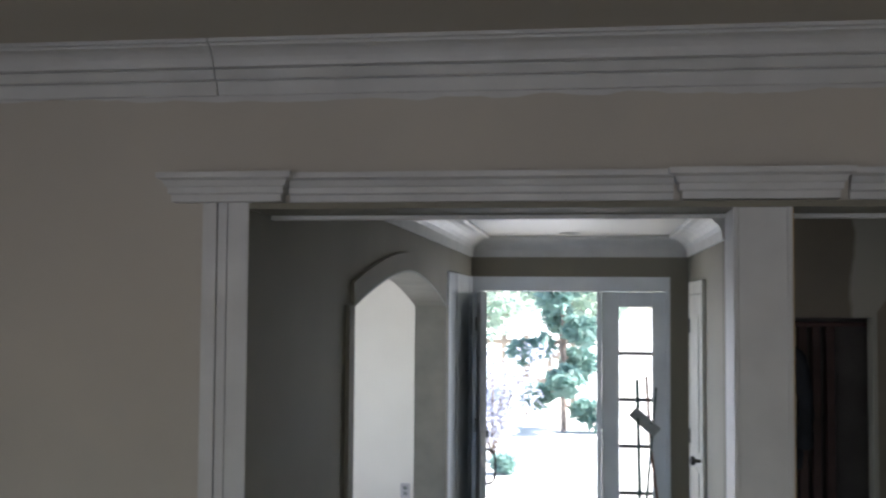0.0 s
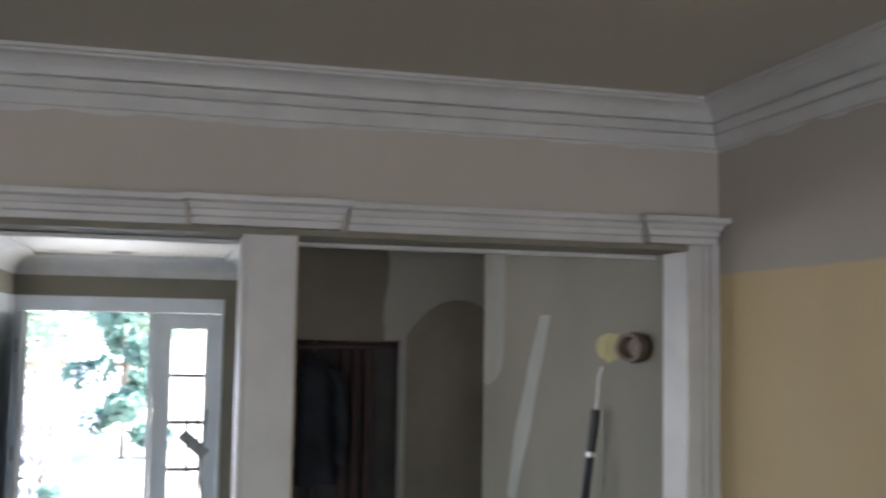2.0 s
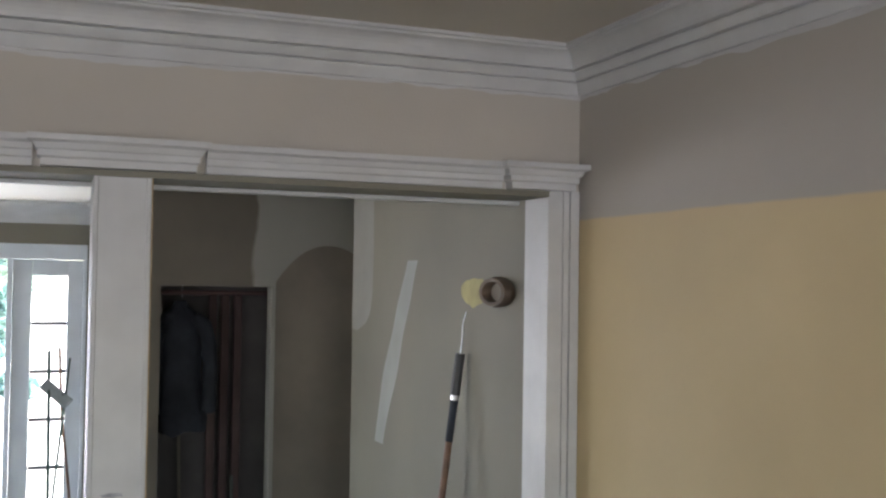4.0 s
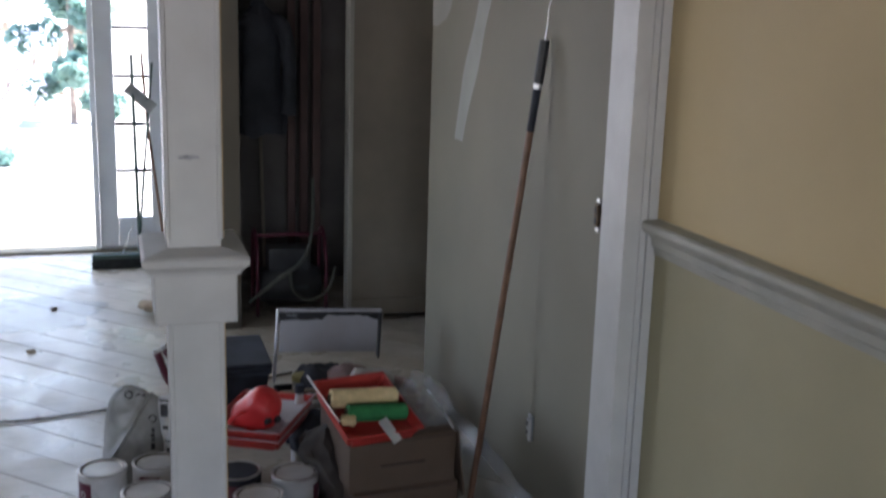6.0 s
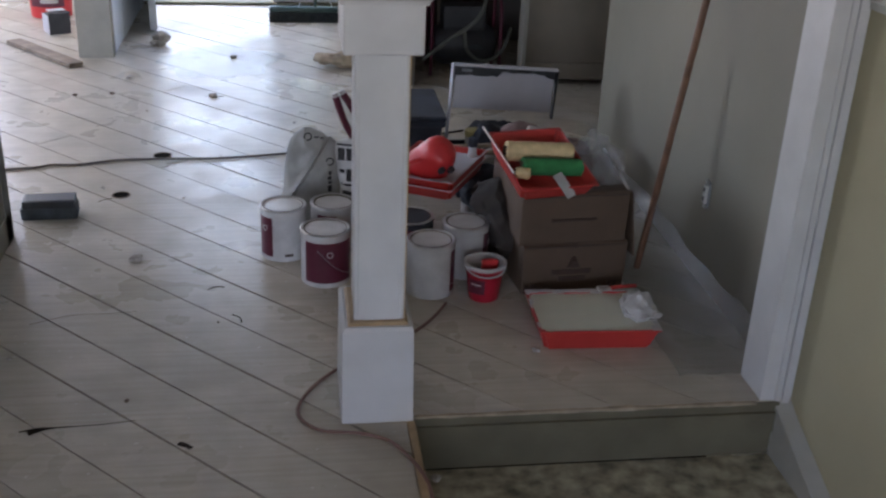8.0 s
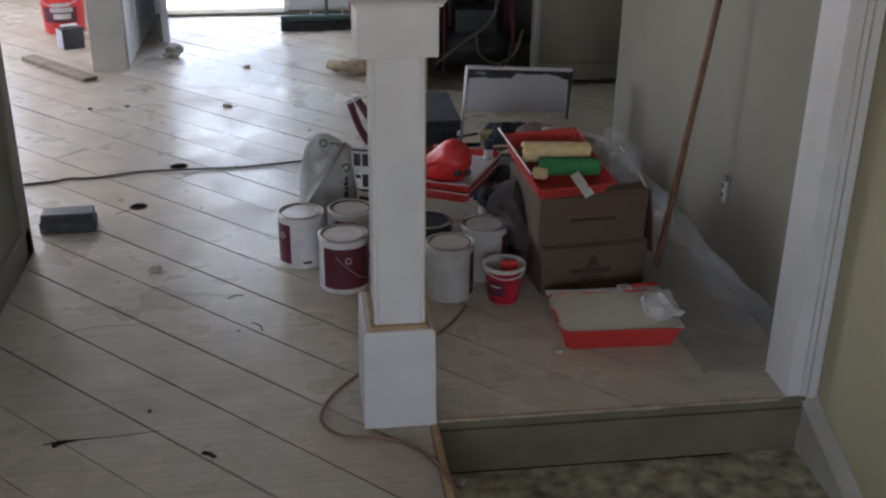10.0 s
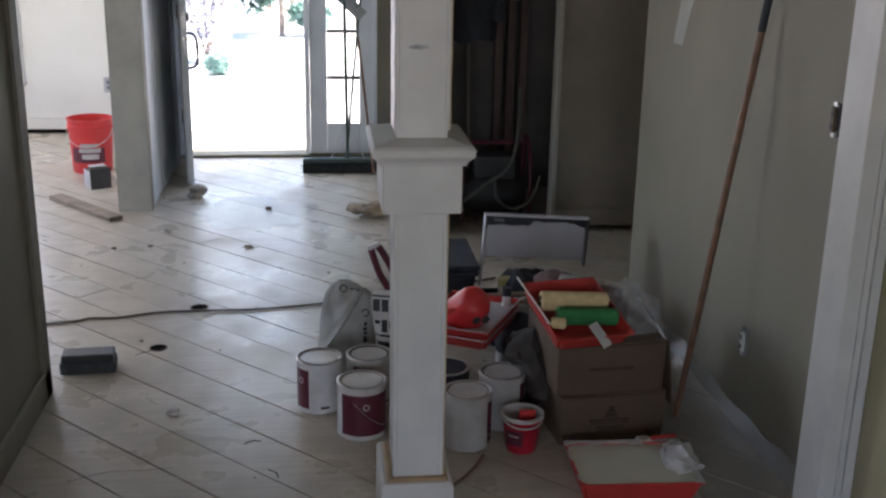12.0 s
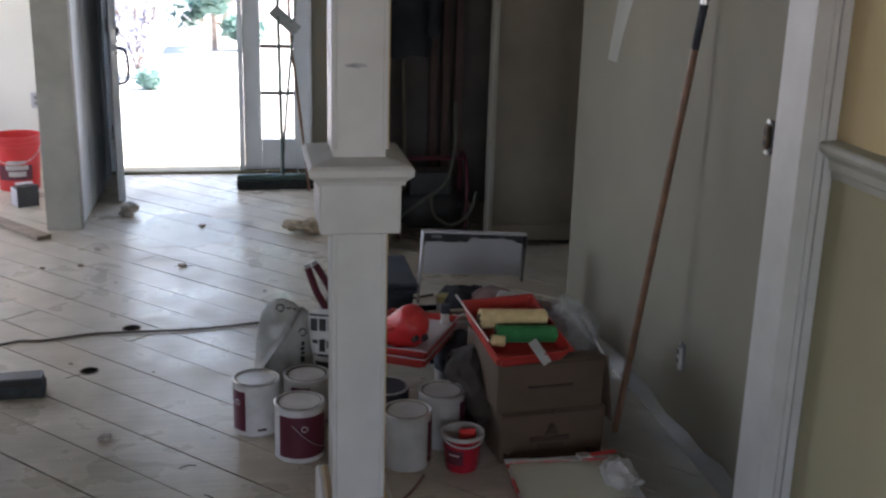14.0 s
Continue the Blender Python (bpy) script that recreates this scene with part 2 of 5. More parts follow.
M["floor"] = floor_material()
glass = bpy.data.materials.new("window_glass")
glass.use_nodes = True
gb = glass.node_tree.nodes["Principled BSDF"]
gb.inputs["Transmission Weight"].default_value, gb.inputs["Roughness"].default_value = 1.0, 0.0
gb.inputs["IOR"].default_value = 1.05
M["glass"] = glass
film = mat("clear_plastic_film", (0.36, 0.36, 0.35), 0.25, 0.05, 8, 0.5, 14)
film.node_tree.nodes["Principled BSDF"].inputs["Alpha"].default_value = 0.42
M["film"] = film
wrap = mat("smoky_plastic_wrap", (0.30, 0.30, 0.29), 0.12, 0.05, 8, 0.5, 14)
wrap.node_tree.nodes["Principled BSDF"].inputs["Alpha"].default_value = 0.24
M["wrap"] = wrap
# clear film that imitates the glare of the doorway on the floor
varnish = mat("clear_glare_film", (0.45, 0.43, 0.40), 0.12, 0.1, 8, 0.6, 30)
varnish.node_tree.nodes["Principled BSDF"].inputs["Alpha"].default_value = 0.35
M["varnish"] = varnish


# ---------- shaping ----------
def bx(bm, x0, x1, y0, y1, z0, z1):
    v = [bm.verts.new((x, y, z)) for z in (z0, z1) for y in (y0, y1) for x in (x0, x1)]
    for f in ((0, 2, 3, 1), (4, 5, 7, 6), (0, 1, 5, 4), (2, 6, 7, 3), (0, 4, 6, 2), (1, 3, 7, 5)):
        bm.faces.new([v[i] for i in f])
    return v


def box(*a):
    bm = bmesh.new()
    bx(bm, *a)
    return bm


def bev(bm, w=0.003, seg=1):
    bmesh.ops.bevel(bm, geom=list(bm.edges), offset=w, segments=seg, affect='EDGES', profile=0.6)
    return bm


def prism(bm, pts, lo, hi, axis):
    """A closed outline swept from lo to hi along an axis; the outline's pairs lie on the two other axes, in order."""
    def at(p, h):
        return {0: (h, p[0], p[1]), 1: (p[0], h, p[1]), 2: (p[0], p[1], h)}[axis]
    a, b = [bm.verts.new(at(p, lo)) for p in pts], [bm.verts.new(at(p, hi)) for p in pts]
    k = len(pts)
    for i in range(k):
        bm.faces.new((a[i], a[(i + 1) % k], b[(i + 1) % k], b[i]))
    bm.faces.new(a[::-1])
    bm.faces.new(b)
    bmesh.ops.recalc_face_normals(bm, faces=bm.faces)
    return bm


def lathe(bm, prof, seg=28, at=(0, 0, 0), cap=True):
    """A turned form from (radius, height) pairs."""
    rings = [[bm.verts.new((at[0] + r * math.cos(2 * math.pi * i / seg), at[1] + r * math.sin(2 * math.pi * i / seg), at[2] + z))
              for i in range(seg)] for r, z in prof]
    for a, b in zip(rings, rings[1:]):
        for i in range(seg):
            bm.faces.new((a[i], a[(i + 1) % seg], b[(i + 1) % seg], b[i]))
    if cap:
        bm.faces.new(rings[0][::-1])
        bm.faces.new(rings[-1])
    return bm


def square_turned(bm, x0, x1, y0, y1, prof):
    """A square post from (overhang, height) pairs round a rectangle."""
    rings = [[bm.verts.new(p) for p in ((x0 - o, y0 - o, z), (x1 + o, y0 - o, z), (x1 + o, y1 + o, z), (x0 - o, y1 + o, z))] for o, z in prof]
    for a, b in zip(rings, rings[1:]):
        for i in range(4):
            bm.faces.new((a[i], a[(i + 1) % 4], b[(i + 1) % 4], b[i]))
    bm.faces.new(rings[0][::-1])
    bm.faces.new(rings[-1])
    return bm


def sweep(bm, pts, r, seg=8):
    """A round rod or cord along points."""
    pts = [Vector(p) for p in pts]
    rings = []
    for i, p in enumerate(pts):
        d = (pts[min(i + 1, len(pts) - 1)] - pts[max(i - 1, 0)]).normalized()
        u = d.cross(Vector((0.3, 0.2, 1)) if abs(d.z) < 0.95 else Vector((1, 0, 0))).normalized()
        v = d.cross(u)
        rings.append([bm.verts.new(p + r * (math.cos(2 * math.pi * k / seg) * u + math.sin(2 * math.pi * k / seg) * v)) for k in range(seg)])
    for a, b in zip(rings, rings[1:]):
        for k in range(seg):
            bm.faces.new((a[k], a[(k + 1) % seg], b[(k + 1) % seg], b[k]))
    bm.faces.new(rings[0][::-1])
    bm.faces.new(rings[-1])
    bmesh.ops.recalc_face_normals(bm, faces=bm.faces)
    return bm


def smooth_line(pts, n=8):
    """A rounded line through points."""
    out = []
    for i in range(len(pts) - 1):
        a, b, c, d = (Vector(pts[max(0, min(len(pts) - 1, i + k))]) for k in (-1, 0, 1, 2))
        for j in range(n):
            t = j / n
            out.append(0.5 * ((2 * b) + (c - a) * t + (2 * a - 5 * b + 4 * c - d) * t * t + (3 * b - a - 3 * c + d) * t ** 3))
    return out + [Vector(pts[-1])]


def mesh_of(name, bm, material, smooth=False):
    me = bpy.data.meshes.new(name)
    bmesh.ops.recalc_face_normals(bm, faces=bm.faces)
    bm.to_mesh(me)
    bm.free()
    for one in (material if isinstance(material, (list, tuple)) else [material]):
        me.materials.append(M[one])
    if smooth:
        for p in me.polygons:
            p.use_smooth = True
        me.set_sharp_from_angle(angle=radians(40))
    return me


def part(name, bm, material, parent=None, label="", smooth=False):
    ob = new(name, mesh_of(name, bm, material, smooth))
    ob.parent = parent
    if label:
        ob["label"] = label
    return ob


def thing(name, label, category, m=None, group="", kind=""):
    ob = new(name)
    ob.matrix_world = m or Matrix()
    ob.empty_display_size = 0.1
    return tagged(ob, label, category, group, kind)


def structure(name, bm, material, label="", smooth=False):
    return tagged(part(name, bm, material, None, label, smooth), kind="structure", category=name.split("_")[0])


def crumple(bm, amount, scale, seed=0.0):
    for v in bm.verts:
        v.co += Vector(noise.noise_vector(v.co * scale + Vector((seed, seed, seed)))) * amount
    return bm


# ---------- the house: walls, ceilings ----------
NEAR_TOP, HALL_TOP = 2.60, 2.46
RIGHT_X, LEFT_X, FRONT_Y, BACK_Y = 1.30, -1.19, 5.42, 3.31
STAIR_X, JAMB_X = 1.305, 1.205

bm = bmesh.new()
bx(bm, -4.4, -1.17, 0.014, 0.13, 0, NEAR_TOP)
bx(bm, -1.17, JAMB_X + 0.008, 0.014, 0.205, 2.19, NEAR_TOP)
bx(bm, JAMB_X + 0.008, STAIR_X, 0.014, 0.13, -0.75, NEAR_TOP)
structure("wall_opening", bm, "taupe", "taupe painted wall round the wide cased opening")
bm = bmesh.new()
bx(bm, STAIR_X, 1.5, -6.15, 0.13, 1.215, NEAR_TOP)
structure("wall_stair_upper", bm, "yellow", "yellow painted wall above the chair rail")
structure("wall_stair_lower", box(STAIR_X, 1.5, -6.15, 0.13, -0.75, 1.215), "dado", "grey-green painted wall below the chair rail")
structure("ceiling_near", box(-4.55, 1.5, -6.15, 0.13, NEAR_TOP, NEAR_TOP + 0.15), "ceiling", "taupe painted ceiling")
bm = bmesh.new()
bx(bm, -4.55, STAIR_X, -6.15, -6.0, -0.75, 0.85)
bx(bm, -4.55, STAIR_X, -6.15, -6.0, 2.15, NEAR_TOP)
for a, b in ((-4.55, -3.45), (-1.75, -1.05), (0.65, STAIR_X)):
    bx(bm, a, b, -6.15, -6.0, 0.85, 2.15)
structure("wall_behind", bm, "taupe", "taupe painted wall with two windows")
structure("wall_far_left", box(-4.55, -4.4, -6.0, 0.13, 0, NEAR_TOP), "taupe", "taupe painted side wall")

# the hall's left wall with a wide arched opening into the pale room
def arch_wall(bm, y0, y1, a, b, spring, rise, top, x0, x1, n=18):
    pts = [(a, 0.0)] + [(a + (b - a) * i / n, spring + rise * (1 - abs(2 * i / n - 1) ** 1.7)) for i in range(n + 1)] + [(b, 0.0)]
    prism(bm, pts[1:-1] + [(b, top), (a, top)], x0, x1, 0)
    bx(bm, x0, x1, y0, a, 0, top)
    bx(bm, x0, x1, b, y1, 0, top)
    return pts


bm = bmesh.new()
ARCH = arch_wall(bm, 0.13, FRONT_Y, 1.295, 3.9, 1.95, 0.17, HALL_TOP + 0.14, LEFT_X - 0.18, LEFT_X)
structure("wall_hall_left", bm, "sage", "grey-green hall wall with a wide arched opening")
bm = bmesh.new()
for (ya, za), (yb, zb) in zip(ARCH[:-1], ARCH[1:]):
    d = Vector((yb - ya, zb - za)).normalized()
    nx, nz = -d.y * 0.085, d.x * 0.085
    prism(bm, [(ya, za), (yb, zb), (yb + nx, zb + nz), (ya + nx, za + nz)], LEFT_X, LEFT_X + 0.014, 0)
structure("trim_arch", bm, "sage", "painted casing round the arched opening")
bm = bmesh.new()
for (ya, za), (yb, zb) in zip(ARCH[:-1], ARCH[1:]):
    d = Vector((yb - ya, zb - za)).normalized()
    nx, nz = d.y * 0.008, -d.x * 0.008
    prism(bm, [(ya, za), (yb, zb), (yb + nx, zb + nz), (ya + nx, za + nz)], LEFT_X - 0.182, LEFT_X + 0.012, 0)
structure("trim_arch_lining", bm, "trim_old", "greyed lining inside the arched opening")
# boards added in white to make up for light missing behind the open door
bm = bmesh.new()
for k, (ya, yb) in enumerate(((4.03, 4.42), (4.425, 4.80), (4.805, 5.18), (5.185, 5.40))):
    bx(bm, LEFT_X, LEFT_X + 0.010 + 0.003 * (k % 2), ya, yb, 0.0, 2.16)
structure("trim_hall_board", bm, "door_white", "boards beside the entrance door, white to lift the dark corner")

# pale room beyond the arch
bm = bmesh.new()
bx(bm, -4.55, -4.4, 0.13, 2.2, 0, 2.6)
bx(bm, -4.55, -4.4, 4.6, 6.55, 0, 2.6)
bx(bm, -4.55, -4.4, 2.2, 4.6, 0, 0.7)
bx(bm, -4.55, -4.4, 2.2, 4.6, 2.2, 2.6)
structure("wall_pale_side", bm, "pale", "pale painted wall with a window")
bm = bmesh.new()
bx(bm, -2.58, -1.37, 6.4, 6.55, 0, 2.6)
bx(bm, -4.4, -3.92, 6.4, 6.55, 0, 2.6)
bx(bm, -3.92, -2.58, 6.4, 6.55, 0, 0.42)
bx(bm, -3.92, -2.58, 6.4, 6.55, 2.05, 2.6)
structure("wall_pale_front", bm, "pale", "pale painted wall with a low window")
structure("wall_pale_right", box(-1.37, -1.22, FRONT_Y + 0.15, 6.55, 0, 2.6), "stucco", "outside wall beside the entrance")
structure("ceiling_pale", box(-4.55, -1.37, 0.13, 6.55, 2.6, 2.75), "white_ceiling", "white ceiling")
bm = bmesh.new()
bx(bm, -4.4, -1.37, 0.13, 0.16, 0, 2.6)
structure("wall_pale_back", bm, "pale", "pale painted back wall")
bm = bmesh.new()
bx(bm, -1.385, -1.372, 4.0, 6.4, 0, 2.6)
structure("wall_pale_lining", bm, "pale", "pale painted inner face of the wall")

# entrance wall
bm = bmesh.new()
bx(bm, LEFT_X - 0.18, LEFT_X - 0.01, FRONT_Y, FRONT_Y + 0.15, 0, HALL_TOP + 0.14)
bx(bm, LEFT_X - 0.01, 0.27, FRONT_Y, FRONT_Y + 0.15, 2.16, HALL_TOP + 0.14)
bx(bm, 0.27, 0.5, FRONT_Y, FRONT_Y + 0.15, 0, HALL_TOP + 0.14)
structure("wall_entrance", bm, "sage", "grey-green entrance wall")

# closet block with its doorway, brown niche wall, right wall, rear passage
bm = bmesh.new()
bx(bm, 0.40, 0.546, BACK_Y, BACK_Y + 0.12, 0, HALL_TOP + 0.14)
bx(bm, 0.546, 1.152, BACK_Y, BACK_Y + 0.12, 1.90, HALL_TOP + 0.14)
N = 14
NICHE = [(1.175 + 0.62 * i / N, 1.93 + 0.21 * (1 - abs(2 * i / N - 1) ** 2.2)) for i in range(N + 1)]
prism(bm, NICHE + [(1.795, HALL_TOP + 0.14), (1.175, HALL_TOP + 0.14)], BACK_Y, BACK_Y + 0.12, 1)
bx(bm, 1.152, 1.175, BACK_Y, BACK_Y + 0.12, 0, HALL_TOP + 0.14)
bx(bm, 1.795, 1.95, BACK_Y, BACK_Y + 0.12, 0, HALL_TOP + 0.14)
structure("wall_closet_front", bm, "primer", "brown wall partly primed pale grey, with a closet doorway")
structure("wall_niche", box(1.175, 1.795, BACK_Y + 0.03, BACK_Y + 0.12, 0.035, 2.15), "niche", "brown painted arched niche")
# added dark wall, keeps daylight from showing through the gap under the niche
structure("wall_niche_back", box(1.6, 1.95, BACK_Y + 0.122, BACK_Y + 0.2, -0.1, 2.6), "closet", "dark wall added behind the niche to block daylight")
structure("wall_closet_side", box(0.40, 0.52, BACK_Y + 0.12, FRONT_Y, 0, HALL_TOP + 0.14), "sage", "grey-green wall with a narrow door")
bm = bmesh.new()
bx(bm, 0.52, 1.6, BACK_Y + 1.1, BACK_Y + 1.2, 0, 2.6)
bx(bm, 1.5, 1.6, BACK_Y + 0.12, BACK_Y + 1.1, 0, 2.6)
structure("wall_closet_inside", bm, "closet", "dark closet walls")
structure("wall_right", box(RIGHT_X, RIGHT_X + 0.13, 0.13, 2.21, 0, HALL_TOP + 0.14), "sage", "grey-green wall with fresh cut-in paint")
bm = bmesh.new()
bx(bm, 1.43, 2.05, 0.13, 2.15, -0.75, 2.6)
bx(bm, 1.95, 2.05, 2.15, BACK_Y + 0.2, -0.1, 2.6)
structure("wall_passage", bm, "sage", "grey-green passage walls")
structure("ceiling_hall", box(LEFT_X - 0.18, 2.05, 0.13, FRONT_Y + 0.15, HALL_TOP, HALL_TOP + 0.14), "white_ceiling", "smooth white hall ceiling")

bm = bmesh.new()
bx(bm, -4.6, -4.41, -6.2, 6.6, -0.75, -0.001)
bx(bm, -4.41, STAIR_X, -6.2, -6.002, -0.75, -0.001)
bx(bm, -4.41, -1.2, 6.41, 6.6, -0.75, -0.001)
bx(bm, -1.36, 2.05, FRONT_Y + 0.02, FRONT_Y + 0.16, -0.75, -0.001)
structure("wall_foundation", bm, "stucco", "plain foundation wall under the house")

# ---------- stairs and lower level ----------
EDGE_X = 0.178
for k in range(3):
    z, y = -0.18 * (k + 1), -0.31 * k
    bm = box(EDGE_X, 1.262, y - 0.01, y + 0.012 if k else 0.004, z, z + 0.176)
    structure("riser", bm, "riser", "grey painted stair riser")
    if k < 2:
        bm = bev(box(EDGE_X, 1.262, y - 0.335, y - 0.012, z - 0.03, z), 0.004)
        structure("tread", bm, "tread", "worn plywood stair tread with dark stains")
structure("floor_lower", box(EDGE_X, STAIR_X, -6.0, -0.63, -0.75, -0.54), "tread", "worn lower floor")
def nosing(x0, x1, y, z):
    """Worn pale wood along the edge of a step, chipped unevenly."""
    bm = bmesh.new()
    n = 60
    prev = None
    for i in range(n + 1):
        x = x0 + (x1 - x0) * i / n
        k = 0.5 + 0.6 * noise.noise((x * 7, z, 1)) + 0.4 * noise.noise((x * 23, z, 4))
        low, back = z - 0.003 - 0.006 * max(0, k), y + 0.004 + 0.010 * max(0, k)
        cur = [bm.verts.new(p) for p in ((x, back, z + 0.0016), (x, y - 0.002, z + 0.0012), (x, y - 0.002, low))]
        if prev:
            bm.faces.new((prev[0], cur[0], cur[1], prev[1]))
            bm.faces.new((prev[1], cur[1], cur[2], prev[2]))
        prev = cur
    return bm


structure("trim_step_edge", nosing(EDGE_X + 0.002, 1.19, -0.0105, 0.0), "rag", "worn pale edge of the top step")
structure("trim_step_edge", nosing(EDGE_X + 0.002, 1.25, -0.346, -0.18), "rag", "worn pale edge of the stair tread")
structure("trim_floor_edge", bev(box(EDGE_X - 0.022, EDGE_X, -6.0, -0.03, -0.6, 0.003), 0.003), "raw", "raw wood edging along the upper floor")
structure("wall_under_floor", box(EDGE_X - 0.1, EDGE_X - 0.022, -6.0, -0.02, -0.75, -0.03), "riser", "grey side of the upper floor")
bm = bmesh.new()
prism(bm, [(0.012, -0.75), (0.012, 0.0), (-0.03, -0.025), (-0.5, -0.205), (-1.0, -0.42), (-6.0, -0.42), (-6.0, -0.75)], 1.252, STAIR_X, 0)
structure("trim_stair_skirt", bm, "trim_old", "dusty white skirting board along the stairs")

# ---------- trim ----------
def crown_profile(top, h, d, steps=True):
    """Outline of a crown moulding: distance from the wall and height."""
    p = [(0, top), (d, top), (d, top - 0.07 * h), (0.90 * d, top - 0.085 * h), (0.88 * d, top - 0.13 * h), (0.80 * d, top - 0.15 * h)]
    p += [(0.80 * d - 0.30 * d * math.sin(a), top - 0.15 * h - 0.33 * h * (1 - math.cos(a)) ** 0.8) for a in [i * math.pi / 10 for i in range(1, 6)]]
    p += [(0.36 * d, top - 0.50 * h), (0.42 * d, top - 0.53 * h), (0.40 * d, top - 0.57 * h), (0.30 * d, top - 0.70 * h), (0.20 * d, top - 0.715 * h),
          (0.24 * d, top - 0.75 * h), (0.22 * d, top - 0.80 * h), (0.12 * d, top - 0.985 * h), (0.10 * d, top - h), (0, top - h)]
    return p


def wavy_band(bm, along, a, b, other, z_top, drop, face):
    """A band of trim paint brushed past the moulding on to the wall, with an uneven lower edge."""
    n = int((b - a) / 0.03)
    prev = None
    for i in range(n + 1):
        u = a + (b - a) * i / n
        low = z_top - drop * (0.75 + 0.35 * noise.noise((u * 2.6, z_top, face)) + 0.4 * noise.noise((u * 9, z_top, 3)) + 0.25 * noise.noise((u * 31, z_top, 5)))
        q = [(u, other, z_top), (u, other, low)] if along == 0 else [(other, u, z_top), (other, u, low)]
        cur = [bm.verts.new(c) for c in q]
        if prev:
            bm.faces.new((prev[0], cur[0], cur[1], prev[1]))
        prev = cur
    return bm


prof = crown_profile(NEAR_TOP, 0.125, 0.095)
bm = prism(bmesh.new(), [(0.014 - d, z) for d, z in prof], -4.4, -1.252, 0)
structure("crown", bm, "trim", "white stepped crown moulding")
bm = prism(bmesh.new(), [(0.014 - d, z) for d, z in prof], -1.249, STAIR_X, 0)
structure("crown", bm, "trim", "white stepped crown moulding")
bm = prism(bmesh.new(), [(STAIR_X - d, z) for d, z in prof], -6.0, 0.014, 1)
structure("crown", bm, "trim", "white stepped crown moulding")
bm = wavy_band(bmesh.new(), 0, -4.4, STAIR_X - 0.002, 0.0125, NEAR_TOP - 0.12, 0.022, 1)
wavy_band(bm, 1, -6.0, 0.012, STAIR_X - 0.0015, NEAR_TOP - 0.12, 0.022, 2)
structure("trim_paint_edge", bm, "trim", "white paint brushed unevenly below the crown")

hall_prof = [(0, HALL_TOP), (0.15, HALL_TOP), (0.15, HALL_TOP - 0.012)] + \
    [(0.14 - 0.125 * math.sin(a), HALL_TOP - 0.02 - 0.105 * (1 - math.cos(a))) for a in [i * math.pi / 12 for i in range(0, 7)]] + [(0.012, HALL_TOP - 0.15), (0, HALL_TOP - 0.15)]
bm = prism(bmesh.new(), [(FRONT_Y - d, z) for d, z in hall_prof], LEFT_X, 0.40, 0)
structure("crown_hall", bm, "trim", "white cove moulding of the hall")
bm = prism(bmesh.new(), [(LEFT_X + d, z) for d, z in hall_prof], 0.13, FRONT_Y, 1)
structure("crown_hall", bm, "trim", "white cove moulding of the hall")
bm = prism(bmesh.new(), [(0.40 - d, z) for d, z in hall_prof], BACK_Y, FRONT_Y, 1)
structure("crown_hall", bm, "trim", "white cove moulding of the hall")

# entablature over the two openings, with a heavier piece over each post
ENT = [(0.0, 2.205), (0.010, 2.205), (0.010, 2.222), (0.017, 2.226), (0.017, 2.240), (0.022, 2.243), (0.028, 2.256), (0.040, 2.262), (0.040, 2.276), (0, 2.276)]
def entablature(x0, x1, out):
    bm = bmesh.new()
    prism(bm, [(0.014 - d - (out if d else 0), z) for d, z in ENT], x0, x1, 0)
    return bm


def capital(x0, x1, out):
    """A moulded cap that flares to the front and to both sides."""
    bm = bmesh.new()
    rings = []
    for d, z in ENT[1:-1]:
        o = d - 0.04
        rings.append([bm.verts.new(p) for p in ((x0 - o, 0.014, z), (x0 - o, 0.014 - d - out, z), (x1 + o, 0.014 - d - out, z), (x1 + o, 0.014, z))])
    for a, b in zip(rings, rings[1:]):
        for i in range(4):
            bm.faces.new((a[i], a[(i + 1) % 4], b[(i + 1) % 4], b[i]))
    bm.faces.new(rings[0])
    bm.faces.new(rings[-1][::-1])
    return bm


for a, b in ((-1.06, -0.13), (0.27, 1.065)):
    structure("trim_head", entablature(a, b, 0.0), "trim", "white moulded head trim over the opening")
for a, b in ((-1.385, -1.045), (-0.142, 0.272), (1.05, STAIR_X - 0.001)):
    structure("trim_head_cap", capital(a, b, 0.032), "trim", "white moulded cap over a post")
structure("trim_soffit", box(-1.163, JAMB_X - 0.001, -0.004, 0.208, 2.188, 2.203), "sage", "painted lining under the head")
structure("trim_soffit_edge", bev(box(-1.163, JAMB_X - 0.001, 0.186, 0.212, 2.176, 2.1875), 0.002), "trim", "thin pale strip under the head")
for x0, x1 in ((-1.285, -1.165), (JAMB_X + 0.002, STAIR_X - 0.002)):
    bm = bmesh.new()
    w = x1 - x0
    a, b = (x1, x0) if x0 < 0 else (x0, x1)
    s = 1 if b > a else -1
    for u0, u1, o in ((0, 0.44, 0.012), (0.455, 0.62, 0.015), (0.63, 0.66, 0.010), (0.67, 0.9, 0.018), (0.905, 1.0, 0.009)):
        bx(bm, min(a + s * u0 * w, a + s * u1 * w), max(a + s * u0 * w, a + s * u1 * w), 0.014 - o, 0.0135, 0.0 if x0 < 0 else -0.06, 2.206)
    bx(bm, x0 + 0.001, x1 - 0.001, 0.014 - 0.0075, 0.0136, 0.0 if x0 < 0 else -0.06, 2.205)
    structure("trim_casing", bm, "trim", "white fluted casing beside the opening")
structure("trim_jamb", box(-1.172, -1.164, 0.004, 0.135, 0, 2.187), "sage", "grey-green painted jamb lining")
